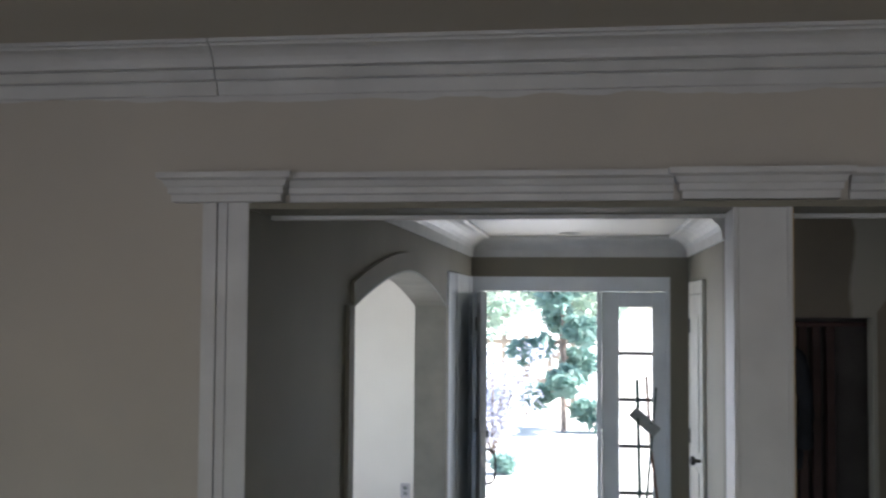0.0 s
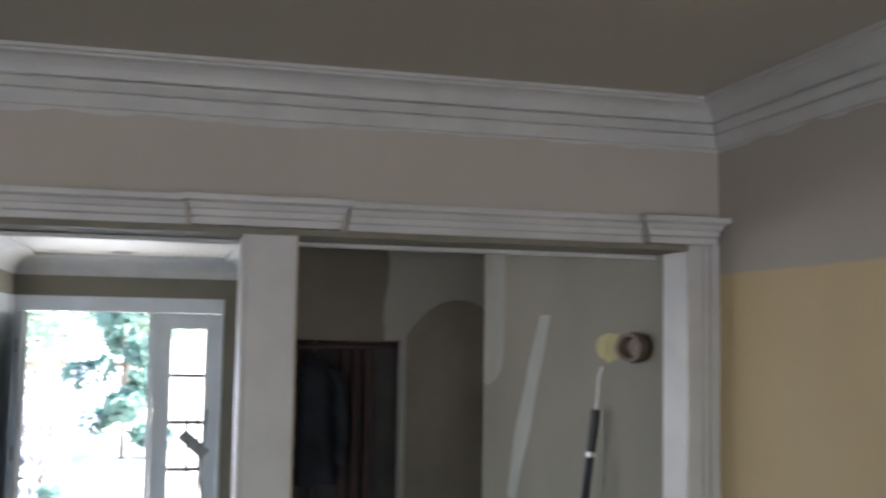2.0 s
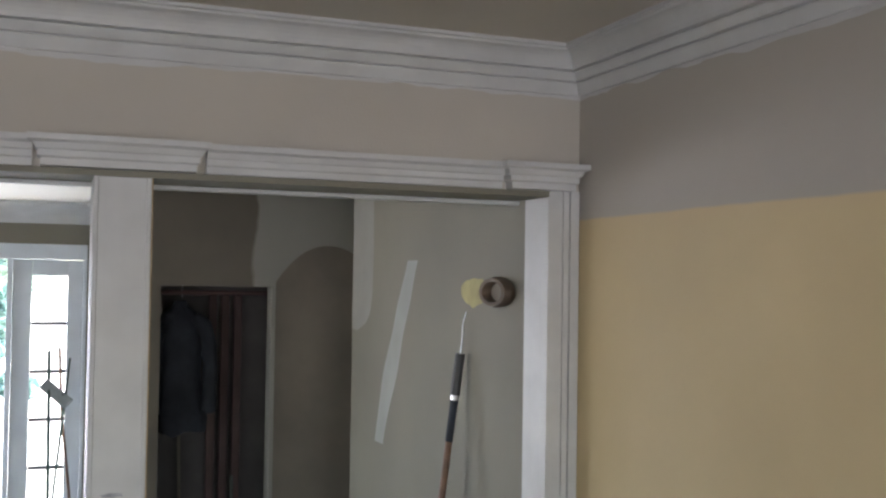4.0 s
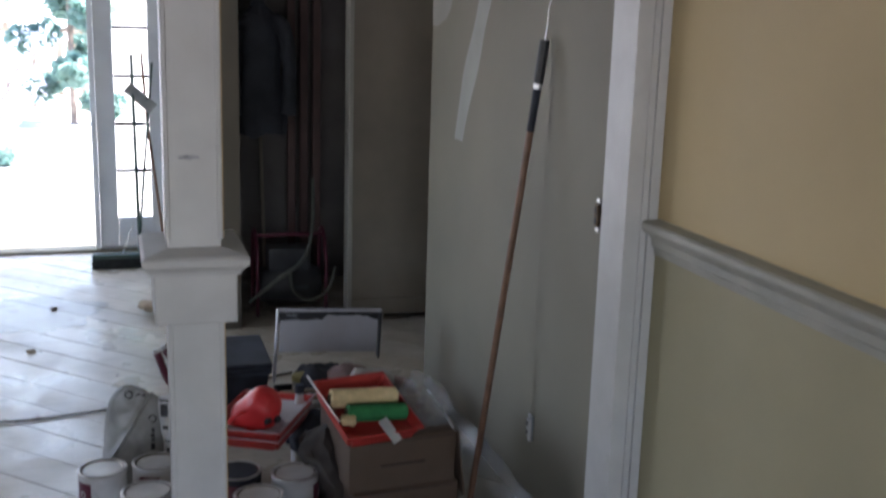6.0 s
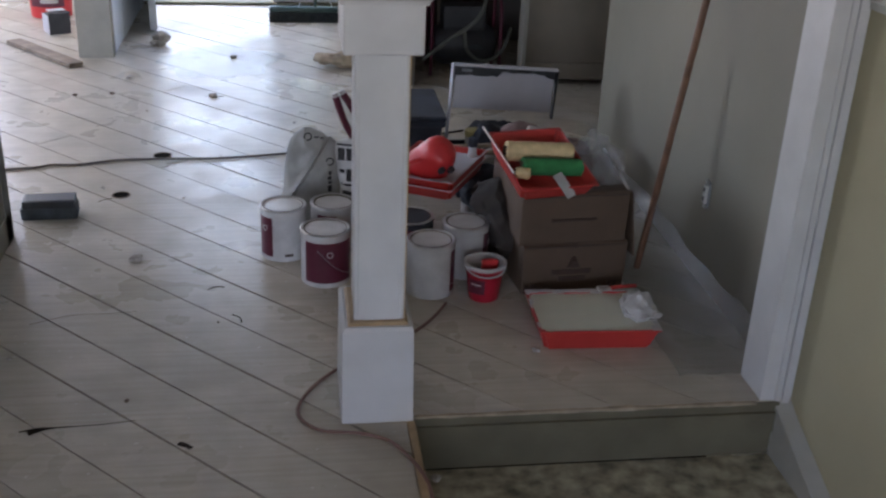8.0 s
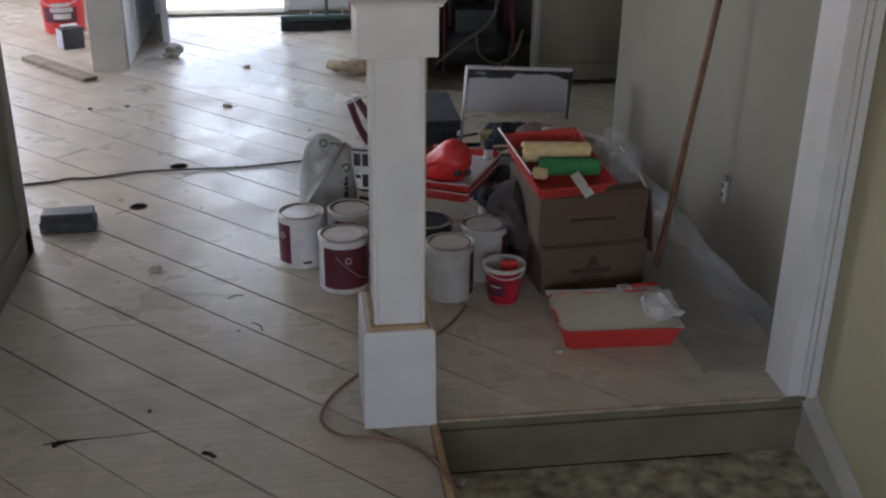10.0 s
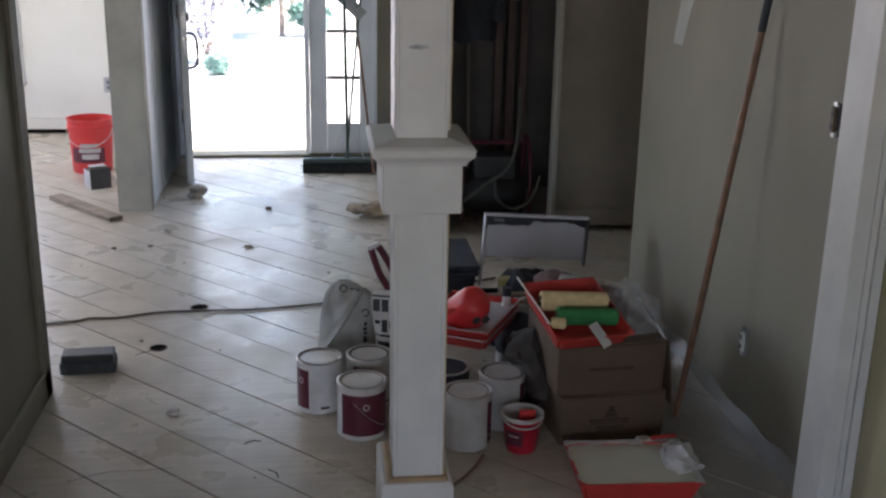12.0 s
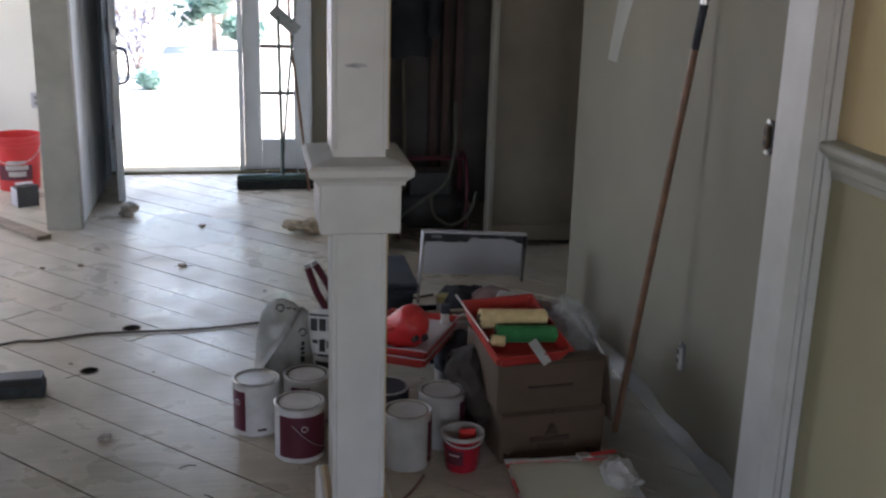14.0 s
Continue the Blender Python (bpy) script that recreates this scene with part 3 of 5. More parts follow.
structure("trim_jamb", box(JAMB_X, JAMB_X + 0.0075, 0.003, 0.15, 0, 2.187), "trim", "white jamb lining")

# chair rail and its end block
rail = [(0, 1.155), (0.010, 1.155), (0.013, 1.172), (0.020, 1.180), (0.022, 1.200), (0.034, 1.214), (0.046, 1.220), (0.052, 1.232), (0.052, 1.244), (0.046, 1.250), (0, 1.252)]
structure("trim_chair_rail", prism(bmesh.new(), [(STAIR_X - d, z) for d, z in rail], -6.0, 0.0, 1), "trim_old", "dusty white chair rail")

# baseboards
structure("baseboard", bev(box(LEFT_X, LEFT_X + 0.014, 0.135, 1.285, 0.002, 0.11), 0.003), "sage", "painted baseboard")
structure("baseboard", bev(box(-4.38, -1.39, 6.385, 6.399, 0.03, 0.12), 0.003), "pale", "painted baseboard above a dark gap")
structure("baseboard", bev(box(1.175, 1.795, BACK_Y + 0.016, BACK_Y + 0.029, 0.035, 0.13), 0.003), "niche", "painted baseboard above a dark gap")

# ---------- post between the openings ----------
post = thing("column", "white square post on a tall pedestal, raw wood at its edges", "column")
X0, X1, Y0, Y1 = 0.008, 0.142, 0.009, 0.205
part("shaft", bev(box(X0 + 0.004, X1 - 0.004, Y0 + 0.003, Y1 - 0.003, 1.214, 2.205), 0.002), "trim", post)
part("lower_shaft", bev(box(X0 + 0.004, X1 - 0.004, Y0 + 0.003, Y1 - 0.003, 0.29, 1.045), 0.002), "trim", post)
for z0, z1 in ((1.235, 2.203), (0.305, 1.038)):
    for x in (X0, X1 - 0.012):
        part("edge_strip", bev(box(x, x + 0.012, Y0 - 0.002, Y0 + 0.010, z0, z1), 0.002), "trim", post)
    part("raw_edge", box(X1 - 0.001, X1 + 0.0035, Y0 + 0.002, Y0 + 0.012, z0, z1), "raw", post, "raw wood edge")
part("cap_box", bev(box(-0.022, 0.172, -0.025, 0.232, 1.034, 1.170), 0.003), "trim", post)
bm = square_turned(bmesh.new(), -0.022, 0.172, -0.025, 0.232, [(0.002, 1.155), (0.007, 1.155), (0.010, 1.165), (0.019, 1.174), (0.026, 1.180), (0.028, 1.196), (0.020, 1.204), (-0.03, 1.216)])
part("cap_moulding", bm, "trim", post)
part("foot_box", square_turned(bmesh.new(), -0.022, 0.168, -0.025, 0.235, [(0.003, 0.0), (0.004, 0.004), (0.0, 0.285), (-0.006, 0.295)]), "trim", post)
part("foot_ledge", square_turned(bmesh.new(), -0.014, 0.160, -0.015, 0.225, [(0, 0.29), (-0.012, 0.302)]), "raw", post, "raw wood ledge")

# ---------- entrance door, sidelight ----------
DOOR_X0, DOOR_X1 = -1.11, -0.262
entry = thing("door_1", "open white-framed entrance with a five-pane sidelight", "door", kind="structure")
FY0, FY1 = FRONT_Y - 0.012, FRONT_Y + 0.12
part("frame_head", bev(box(-1.195, 0.27, FY0, FY1, 2.056, 2.165), 0.003), "door_white", entry)
part("frame_left", bev(box(-1.195, DOOR_X0, FY0, FY1, 0, 2.056), 0.003), "door_white", entry)
part("frame_post", bev(box(DOOR_X1, -0.225, FY0, FY1, 0, 2.056), 0.003), "door_white", entry)
part("frame_right", bev(box(0.245, 0.27, FY0, FY1, 0, 2.056), 0.003), "door_white", entry)
part("threshold", bev(box(-1.2, 0.27, FRONT_Y - 0.03, FY1 + 0.05, 0.0, 0.022), 0.005), "riser", entry, "dark worn threshold")
side = part("sidelight", bev(box(-0.223, -0.098, FRONT_Y + 0.02, FRONT_Y + 0.065, 0.02, 2.054), 0.003), "door_white", entry)
part("stile", bev(box(0.142, 0.243, FRONT_Y + 0.02, FRONT_Y + 0.065, 0.02, 2.054), 0.003), "door_white", side)
part("top_rail", bev(box(-0.097, 0.141, FRONT_Y + 0.02, FRONT_Y + 0.065, 1.942, 2.054), 0.003), "door_white", side)
part("bottom_rail", bev(box(-0.097, 0.141, FRONT_Y + 0.02, FRONT_Y + 0.065, 0.02, 0.245), 0.003), "door_white", side)
for k in range(5):
    z0 = 0.247 + k * 0.339
    part("pane", box(-0.097, 0.141, FRONT_Y + 0.04, FRONT_Y + 0.044, z0 + 0.008, z0 + 0.331), "glass", side).visible_shadow = False
    if k:
        part("glazing_bar", bev(box(-0.097, 0.141, FRONT_Y + 0.028, FRONT_Y + 0.056, z0 - 0.013, z0 + 0.013), 0.003), "leaf_dark", side)
leaf = thing("entrance_door", "grey panelled entrance door standing open into the hall", "door", pose(-1.125, 5.395, 0.012, 0, 0, -82.5))
part("slab", bev(box(0, 0.85, -0.022, 0.022, 0.0, 2.03), 0.003), "door_grey", leaf)
for z0, z1 in ((0.22, 0.85), (1.0, 1.85)):
    for y in (-0.026, 0.020):
        bm = bmesh.new()
        bx(bm, 0.13, 0.72, y, y + 0.006, z0, z1)
        part("panel_moulding", bev(bm, 0.002), "door_grey", leaf)
part("edge_band", box(0.8505, 0.853, -0.02, 0.02, 0.0, 2.03), "door_white", leaf, "pale door edge")
for z in (0.92, 1.06):
    part("lock_plate", bev(box(0.8535, 0.857, -0.013, 0.013, z - 0.05, z + 0.05), 0.002), "steel", leaf)
bm = lathe(bmesh.new(), [(0.03, 0), (0.03, 0.012), (0.018, 0.02)], 16)
bmesh.ops.rotate(bm, matrix=Matrix.Rotation(radians(-90), 3, 'X'), verts=bm.verts)
bmesh.ops.translate(bm, vec=(0.78, 0.022, 1.08), verts=bm.verts)
part("deadbolt", bm, "black", leaf, "", True)
part("pull_handle", sweep(bmesh.new(), smooth_line([(0.79, 0.02, 0.98), (0.79, 0.07, 0.96), (0.79, 0.085, 0.86), (0.79, 0.07, 0.77), (0.79, 0.02, 0.75)]), 0.009), "black", leaf, "dark curved pull handle", True)
for z in (0.3, 1.05, 1.8):
    part("hinge", lathe(bmesh.new(), [(0.008, z - 0.05), (0.008, z + 0.05)], 10, (-0.006, -0.024, 0)), "black", leaf)

# narrow door of the closet's side wall
side_door = thing("door_2", "white narrow door with dark hinges in a white casing", "door", kind="structure")
part("slab", bev(box(0.378, 0.40, 4.34, 5.06, 0.01, 2.03), 0.003), "trim_old", side_door)
for z0, z1 in ((0.2, 0.9), (1.02, 1.9)):
    part("panel_moulding", bev(box(0.371, 0.379, 4.46, 4.94, z0, z1), 0.003), "trim_old", side_door)
part("casing", bev(box(0.376, 0.3995, 4.25, 4.335, 0, 2.12), 0.003), "trim_old", side_door)
part("casing", bev(box(0.376, 0.3995, 5.065, 5.15, 0, 2.12), 0.003), "trim_old", side_door)
part("casing", bev(box(0.376, 0.3995, 4.335, 5.065, 2.035, 2.12), 0.003), "trim_old", side_door)
for z in (0.3, 1.06, 1.82):
    part("hinge", bev(box(0.368, 0.3775, 5.045, 5.07, z - 0.05, z + 0.05), 0.002), "black", side_door)
knob = part("knob", lathe(bmesh.new(), [(0.012, 0), (0.012, 0.03), (0.03, 0.04), (0.028, 0.06), (0.01, 0.068)], 16), "black", side_door, "", True)
knob.matrix_basis = pose(0.378, 4.4, 0.98, 0, -90, 0)

# window of the pale room
def window(x0, x1, z0, z1, y, name, label):
    w = thing(name, label, "window", kind="structure")
    for a, b, c, d in ((x0, x0 + 0.05, z0, z1), (x1 - 0.05, x1, z0, z1), (x0 + 0.05, x1 - 0.05, z0, z0 + 0.05), (x0 + 0.05, x1 - 0.05, z1 - 0.05, z1)):
        part("window_frame", bev(box(a, b, y + 0.05, y + 0.1, c, d), 0.003), "trim", w)
    part("pane", box(x0 + 0.05, x1 - 0.05, y + 0.07, y + 0.074, z0 + 0.05, z1 - 0.05), "glass", w).visible_shadow = False
    part("window_sill", bev(box(x0 - 0.1, x1 + 0.1, y - 0.06, y + 0.05, z0 - 0.03, z0), 0.006), "trim", w)
    part("apron", bev(box(x0 - 0.07, x1 + 0.07, y - 0.016, y - 0.001, z0 - 0.11, z0 - 0.032), 0.003), "trim", w)
    part("casing", bev(box(x1, x1 + 0.09, y - 0.016, y - 0.001, z0, z1 + 0.09), 0.003), "trim", w)
    part("casing", bev(box(x0 - 0.09, x0, y - 0.016, y - 0.001, z0, z1 + 0.09), 0.003), "trim", w)
    return w


window(-3.92, -2.58, 0.42, 2.05, 6.4, "window_1", "tall white window with a moulded sill")

# ---------- outside ----------
structure("ground", box(-400, 400, 5.58, 700, -0.36, -0.16), "concrete", "pale sunlit ground in front of the house")
structure("ground_side", box(-400, -4.56, -400, 5.58, -0.36, -0.16), "concrete", "pale ground beside the house")
structure("pavement", bev(box(-1.2, 1.4, 5.6, 8.2, -0.16, -0.03), 0.01), "concrete", "pale entrance slab")


def crown_mesh(bm, rnd, blobs, count, size):
    """Many small leaves scattered in uneven clumps."""
    for cx, cy, cz, r in blobs:
        for _ in range(count):
            d = Vector((rnd.gauss(0, 1), rnd.gauss(0, 1), rnd.gauss(0, 0.8)))
            p = Vector((cx, cy, cz)) + d.normalized() * r * rnd.random() ** 0.4
            u = Vector((rnd.gauss(0, 1), rnd.gauss(0, 1), rnd.gauss(0, 0.6))).normalized()
            w = u.cross(Vector((rnd.gauss(0, 1), rnd.gauss(0, 1), rnd.gauss(0, 1)))).normalized()
            s = size * rnd.uniform(0.6, 1.4)
            bm.faces.new([bm.verts.new(q) for q in (p - u * s, p + w * s * 0.45, p + u * s, p - w * s * 0.45)])
    return bm


def tree(x, y, height, spread, leaf_mat, label, seed, conifer=False, count=150, size=0.10, girth=1.0):
    rnd = random.Random(seed)
    t = thing("tree", label, "tree", pose(x, y, -0.16))
    part("trunk", lathe(bmesh.new(), [(0.11 * girth, 0), (0.09 * girth, height * 0.3), (0.06 * girth, height * 0.65), (0.02 * girth, height * 0.97)], 12), "bark", t, "", True)
    blobs = []
    n = 26
    for i in range(n):
        h = height * ((0.06 + 0.92 * i / n) if conifer else (0.22 + 0.76 * i / n))
        r = spread * ((1.05 - i / n) if conifer else math.sin(math.pi * (0.2 + 0.72 * i / n))) * rnd.uniform(0.5, 1.0)
        a = i * 2.4
        tip = Vector((math.cos(a) * r, math.sin(a) * r, h - (0.25 * r if conifer else -0.2 * r)))
        part("limb", sweep(bmesh.new(), [(0, 0, h), tip * 0.5 + Vector((0, 0, h * 0.5)), tip], 0.025, 5), "bark", t)
        blobs.append((*(tip * 0.9 + Vector((0, 0, h * 0.1))), 0.3 * spread * rnd.uniform(0.6, 1.1)))
        blobs.append((*(tip * 0.5 + Vector((0, 0, h * 0.5))), 0.28 * spread * rnd.uniform(0.5, 1.0)))
    tagged(part("crown", crown_mesh(bmesh.new(), rnd, blobs, count, size), leaf_mat, t), kind="stuff")
    return t


tree(-0.72, 15.5, 7.5, 0.95, "spruce", "blue-green spruce with drooping limbs", 3, True, count=210, girth=0.45)
tree(-2.7, 19.0, 8.0, 2.0, "leaf", "leafy green garden tree", 5)
tree(-0.9, 23.0, 9.5, 2.7, "leaf", "broad pale green tree behind the rail", 21, count=120, size=0.16)
tree(-4.6, 27.0, 9.0, 2.6, "spruce", "tall blue-green conifer behind the fence", 9, True)


def bush(x, y, h, r, leaf_mat, label, seed):
    rnd = random.Random(seed)
    b = thing("bush", label, "bush", pose(x, y, -0.16))
    blobs = []
    for i in range(14):
        a = i * 2.4
        q = r * rnd.uniform(0.2, 0.8)
        tip = (math.cos(a) * q, math.sin(a) * q, h * rnd.uniform(0.45, 0.95))
        part("stem", sweep(bmesh.new(), [(0, 0, 0), (tip[0] * 0.4, tip[1] * 0.4, tip[2] * 0.6), tip], 0.012, 5), "bark", b)
        blobs.append((*tip, r * 0.36))
        blobs.append((tip[0] * 0.8, tip[1] * 0.8, tip[2] * 0.55, r * 0.33))
    tagged(part("foliage", crown_mesh(bmesh.new(), rnd, blobs, 85, 0.042), leaf_mat, b), kind="stuff")


bush(-1.60, 12.0, 1.55, 0.80, "purple", "bush with purple leaves", 11)
bush(-1.36, 10.9, 0.24, 0.19, "teal", "low blue-green bush beside the path", 12)
garden = thing("fence", "sunlit wooden fence with posts and slats", "fence")
for k in range(8):
    part("slat", box(-4.2 + k * 0.5, -4.08 + k * 0.5, 21.0, 21.03, -0.16, 1.3), "fence", garden)
for z in (0.25, 1.1):
    part("rail", box(-4.3, -0.45, 21.03, 21.08, z, z + 0.1), "fence", garden)
arbor = thing("garden_rail", "pale wooden rail on two posts", "rail")
part("beam", box(-1.6, -0.5, 17.8, 17.9, 0.93, 1.06), "fence", arbor)
for x in (-1.5, -0.65):
    part("post", box(x, x + 0.1, 17.8, 17.9, -0.16, 0.93), "fence", arbor)

# ---------- on the right wall ----------
# long pale diagonal streak, laid just off the wall
bm = bmesh.new()
n = 24
edge = []
for i in range(n + 1):
    u = i / n
    y, z = 1.775 - 0.40 * u ** 1.15, 1.25 + 0.78 * u
    w = 0.075 * (0.75 + 0.35 * math.sin(3.0 * u) + 0.35 * noise.noise((u * 4, 2.0, 0)))
    edge.append((bm.verts.new((RIGHT_X - 0.0012, y - w, z)), bm.verts.new((RIGHT_X - 0.0012, y + w, z))))
for a, b in zip(edge, edge[1:]):
    bm.faces.new((a[0], b[0], b[1], a[1]))
tagged(part("spackle_patch", bm, "spackle"), "long pale streak on the wall", "filler")
bm = bmesh.new()
bm.faces.new([bm.verts.new((RIGHT_X - 0.0014, y, z)) for y, z in [(2.209, HALL_TOP), (2.209, 1.72), (2.13, 1.715), (2.0, 1.75), (1.93, 1.80), (1.90, 1.88), (1.89, 2.1), (1.90, HALL_TOP)]])
tagged(part("primer_patch", bm, "grey_primer"), "pale grey primer brushed at the wall's end", "primer")
bm = bmesh.new()
pts = [(0.745 + 0.115 * math.cos(a) * (1 + 0.12 * noise.noise((a, 1, 0))) , 1.915 + 0.048 * math.sin(a) * (1 + 0.3 * noise.noise((a * 2, 5, 0)))) for a in [2 * math.pi * i / 26 for i in range(26)]]
bm.faces.new([bm.verts.new((RIGHT_X - 0.0012, y, z)) for y, z in pts])
tagged(part("old_paint_patch", bm, "old_yellow"), "unpainted patch of old yellow paint", "paint patch")
outlet_round = thing("junction_box", "oval brown electrical box standing open in the wall", "electrical box", pose(RIGHT_X, 0.52, 1.917, 0, -90, 0) @ Matrix.Diagonal((0.75, 1.7, 1.6, 1)))
part("rim", lathe(bmesh.new(), [(0.042, 0.0), (0.062, 0.0), (0.066, 0.010), (0.060, 0.022), (0.046, 0.022), (0.042, 0.004)], 28, cap=False), "box_brown", outlet_round, "", True)
part("back", lathe(bmesh.new(), [(0.042, 0.001), (0.042, 0.003)], 24), "niche", outlet_round)
for y, z in ((0.81, 0.330), (0.352, 1.195)):
    dark = z > 1
    ob = thing("wall_outlet" if not dark else "light_switch_box", "open electrical box with bare outlet and no cover" if not dark else "dark open switch box without a cover", "electrical box", pose(RIGHT_X, y, z))
    part("box", bev(box(-0.006, -0.001, -0.022, 0.022, -0.048, 0.048), 0.002), "black" if dark else "grey_plate", ob)
    part("device", bev(box(-0.018, -0.006, -0.012, 0.012, -0.034, 0.034), 0.003), "box_brown" if dark else "label_white", ob)
    for dz in (-0.017, 0.017):
        part("socket", bev(box(-0.0195, -0.0178, -0.007, 0.007, dz - 0.009, dz + 0.009), 0.0005), "black", ob, "dark socket face")
    for dz in (-0.045, 0.045):
        part("screw_tab", bev(box(-0.012, -0.006, -0.010, 0.010, dz - 0.006, dz + 0.006), 0.001), "steel", ob)

rod = thing("extension_pole", "brown wooden extension pole with black grip leaning on the wall", "pole")
foot, top = Vector((1.10, 0.89, 0.012)), Vector((1.272, 0.795, 1.70))
at = lambda k: tuple(foot.lerp(top, k))
part("shaft", sweep(bmesh.new(), [at(k / 6 * 0.82) for k in range(7)], 0.0125, 12), "pole", rod, "", True)
part("sleeve", sweep(bmesh.new(), [at(0.82), at(0.86), at(0.905)], 0.0135, 12), "dark_blue", rod, "dark blue sleeve", True)
part("ferrule", sweep(bmesh.new(), [at(0.905), at(0.915)], 0.0145, 12), "steel", rod, "steel ferrule", True)
part("grip", sweep(bmesh.new(), [at(0.915), at(0.93), at(0.985), at(1.0)], 0.017, 12), "black", rod, "black plastic grip", True)
wire = [top + Vector(d) for d in ((0, 0, 0), (0.002, -0.012, 0.06), (0.006, -0.005, 0.10), (0.008, -0.03, 0.145))]
part("wire_end", sweep(bmesh.new(), smooth_line(wire, 5), 0.0025, 6), "steel", rod, "thin steel wire", True)

# plastic sheet along the foot of the right wall
bm = bmesh.new()
nx, ny = 12, 60
rows = []
for j in range(ny + 1):
    y = 0.14 + 1.95 * j / ny
    wide = 0.30 + 0.07 * noise.noise((y * 2.2, 0, 1)) - 0.05 * j / ny
    row = []
    for i in range(nx + 1):
        u = i / nx
        x = RIGHT_X - 0.012 - wide * (1 - u)
        z = 0.004 + 0.020 * abs(noise.noise((x * 9, y * 7, 0))) + 0.012 * abs(noise.noise((x * 25, y * 21, 4))) + (0.085 + 0.03 * noise.noise((y * 4, 3, 3))) * max(0, u - 0.72) / 0.28
        row.append(bm.verts.new((x, y, z)))
    rows.append(row)
for a, b in zip(rows, rows[1:]):
    for i in range(nx):
        bm.faces.new((a[i], a[i + 1], b[i + 1], b[i]))
tagged(part("plastic_sheet", bm, "film", None, "", True), "crumpled clear plastic sheet along the wall", "plastic sheet")


# ---------- paint cans ----------
def arc_band(bm, r, z0, z1, a0, a1, n=16):
    lo = [bm.verts.new((r * math.cos(a0 + (a1 - a0) * i / n), r * math.sin(a0 + (a1 - a0) * i / n), z0)) for i in range(n + 1)]
    hi = [bm.verts.new((v.co.x, v.co.y, z1)) for v in lo]
    for i in range(n):
        bm.faces.new((lo[i], lo[i + 1], hi[i + 1], hi[i]))
    return bm


def paint_can(x, y, turn, label, band=(200, 262), lid="tin", body="label_white", h=0.19, r=0.083):
    c = thing("paint_can", label, "paint can", pose(x, y, 0, 0, 0, turn), "paint cans on the floor")
    shell = part("body", lathe(bmesh.new(), [(r - 0.002, 0), (r, 0.003), (r - 0.001, 0.008), (r - 0.001, h - 0.012), (r + 0.001, h - 0.006), (r, h)], 36), body, c, "", True)
    part("rim", lathe(bmesh.new(), [(r - 0.012, h - 0.004), (r, h), (r + 0.002, h + 0.003), (r - 0.004, h + 0.006), (r - 0.010, h + 0.003)], 36, cap=False), "steel", c, "shiny tin rim", True)
    # dark ring painted for the shade between rim and lid
    part("groove", lathe(bmesh.new(), [(r - 0.0135, h + 0.0034), (r - 0.0105, h + 0.0036), (r - 0.0105, h + 0.0028), (r - 0.0135, h + 0.0026)], 36, cap=False), "ink", c, "dark ring for the shade in the lid groove")
    part("lid", lathe(bmesh.new(), [(r - 0.010, h - 0.002), (r - 0.012, h + 0.003), (r - 0.020, h - 0.002), (0.004, h - 0.001)], 36), lid, c, "", True)
    part("label", arc_band(bmesh.new(), r + 0.0004, 0.018, h - 0.022, radians(band[0]), radians(band[1])), "maroon", shell, "maroon paper label", True)
    a = radians((band[0] + band[1]) / 2)
    bm = lathe(bmesh.new(), [(0.008, 0), (0.012, 0), (0.012, 0.0006), (0.008, 0.0006)], 18, cap=False)
    seal = part("seal", bm, "label_white", shell, "pale ring printed on the label", True)
    seal.matrix_basis = Matrix.Rotation(a, 4, 'Z') @ pose(r + 0.0008, 0, h * 0.66, 0, 90, 0)
    bar = bmesh.new()
    arc_band(bar, r + 0.0006, 0.020, 0.030, radians(band[1] + 30), radians(band[1] + 52), 5)
    part("print_bar", bar, "ink", shell)
    bail = [((r + 0.004) * math.cos(t), (r + 0.004) * math.sin(t), h * 0.75 - 0.10 * math.sin((t - radians(250)) * 1.0)) for t in [radians(250 + 180 * i / 14) for i in range(15)]]
    part("bail_handle", sweep(bmesh.new(), bail, 0.0012, 6), "steel", c, "thin wire handle", True)
    return c


paint_can(-0.182, 1.106, 0, "white and tin paint can with a maroon label strip", (196, 242), "tin", "can_white")
paint_can(-0.037, 0.889, 0, "paint can with a wide maroon label and whitish lid", (216, 340), "label_white", "can_white", r=0.086)
paint_can(0.0, 1.125, 25, "paint can with dull lid beside a bag", (200, 250), "riser", "label_white")
paint_can(0.318, 0.777, 0, "white paint can with dried drips on its lid", (318, 380), "debris")
paint_can(0.462, 0.925, 0, "white paint can standing behind the red pail", (310, 372), "debris")
paint_can(0.270, 0.985, 0, "dark-lidded paint can under the red tray", (240, 300), "black", "dark_blue")

pail = thing("paint_pail", "small red plastic paint pail smeared with white", "pail", pose(0.498, 0.715, 0))
part("body", lathe(bmesh.new(), [(0.050, 0), (0.052, 0.003), (0.068, 0.128), (0.064, 0.128), (0.049, 0.006), (0.004, 0.006)], 30), "pail_red", pail, "", True)
part("rim", lathe(bmesh.new(), [(0.066, 0.118), (0.0725, 0.122), (0.0735, 0.134), (0.064, 0.134), (0.063, 0.118)], 30, cap=False), "label_white", pail, "rim caked with pale paint", True)
part("label", arc_band(bmesh.new(), 0.0625, 0.035, 0.095, radians(205), radians(262)), "maroon", pail, "dark printed label", True)
part("label_bar", arc_band(bmesh.new(), 0.0632, 0.066, 0.072, radians(215), radians(250)), "label_white", pail)
part("lining", lathe(bmesh.new(), [(0.0625, 0.126), (0.056, 0.07), (0.053, 0.045), (0.004, 0.045)], 28, cap=False), "label_white", pail, "pale paint inside", True)
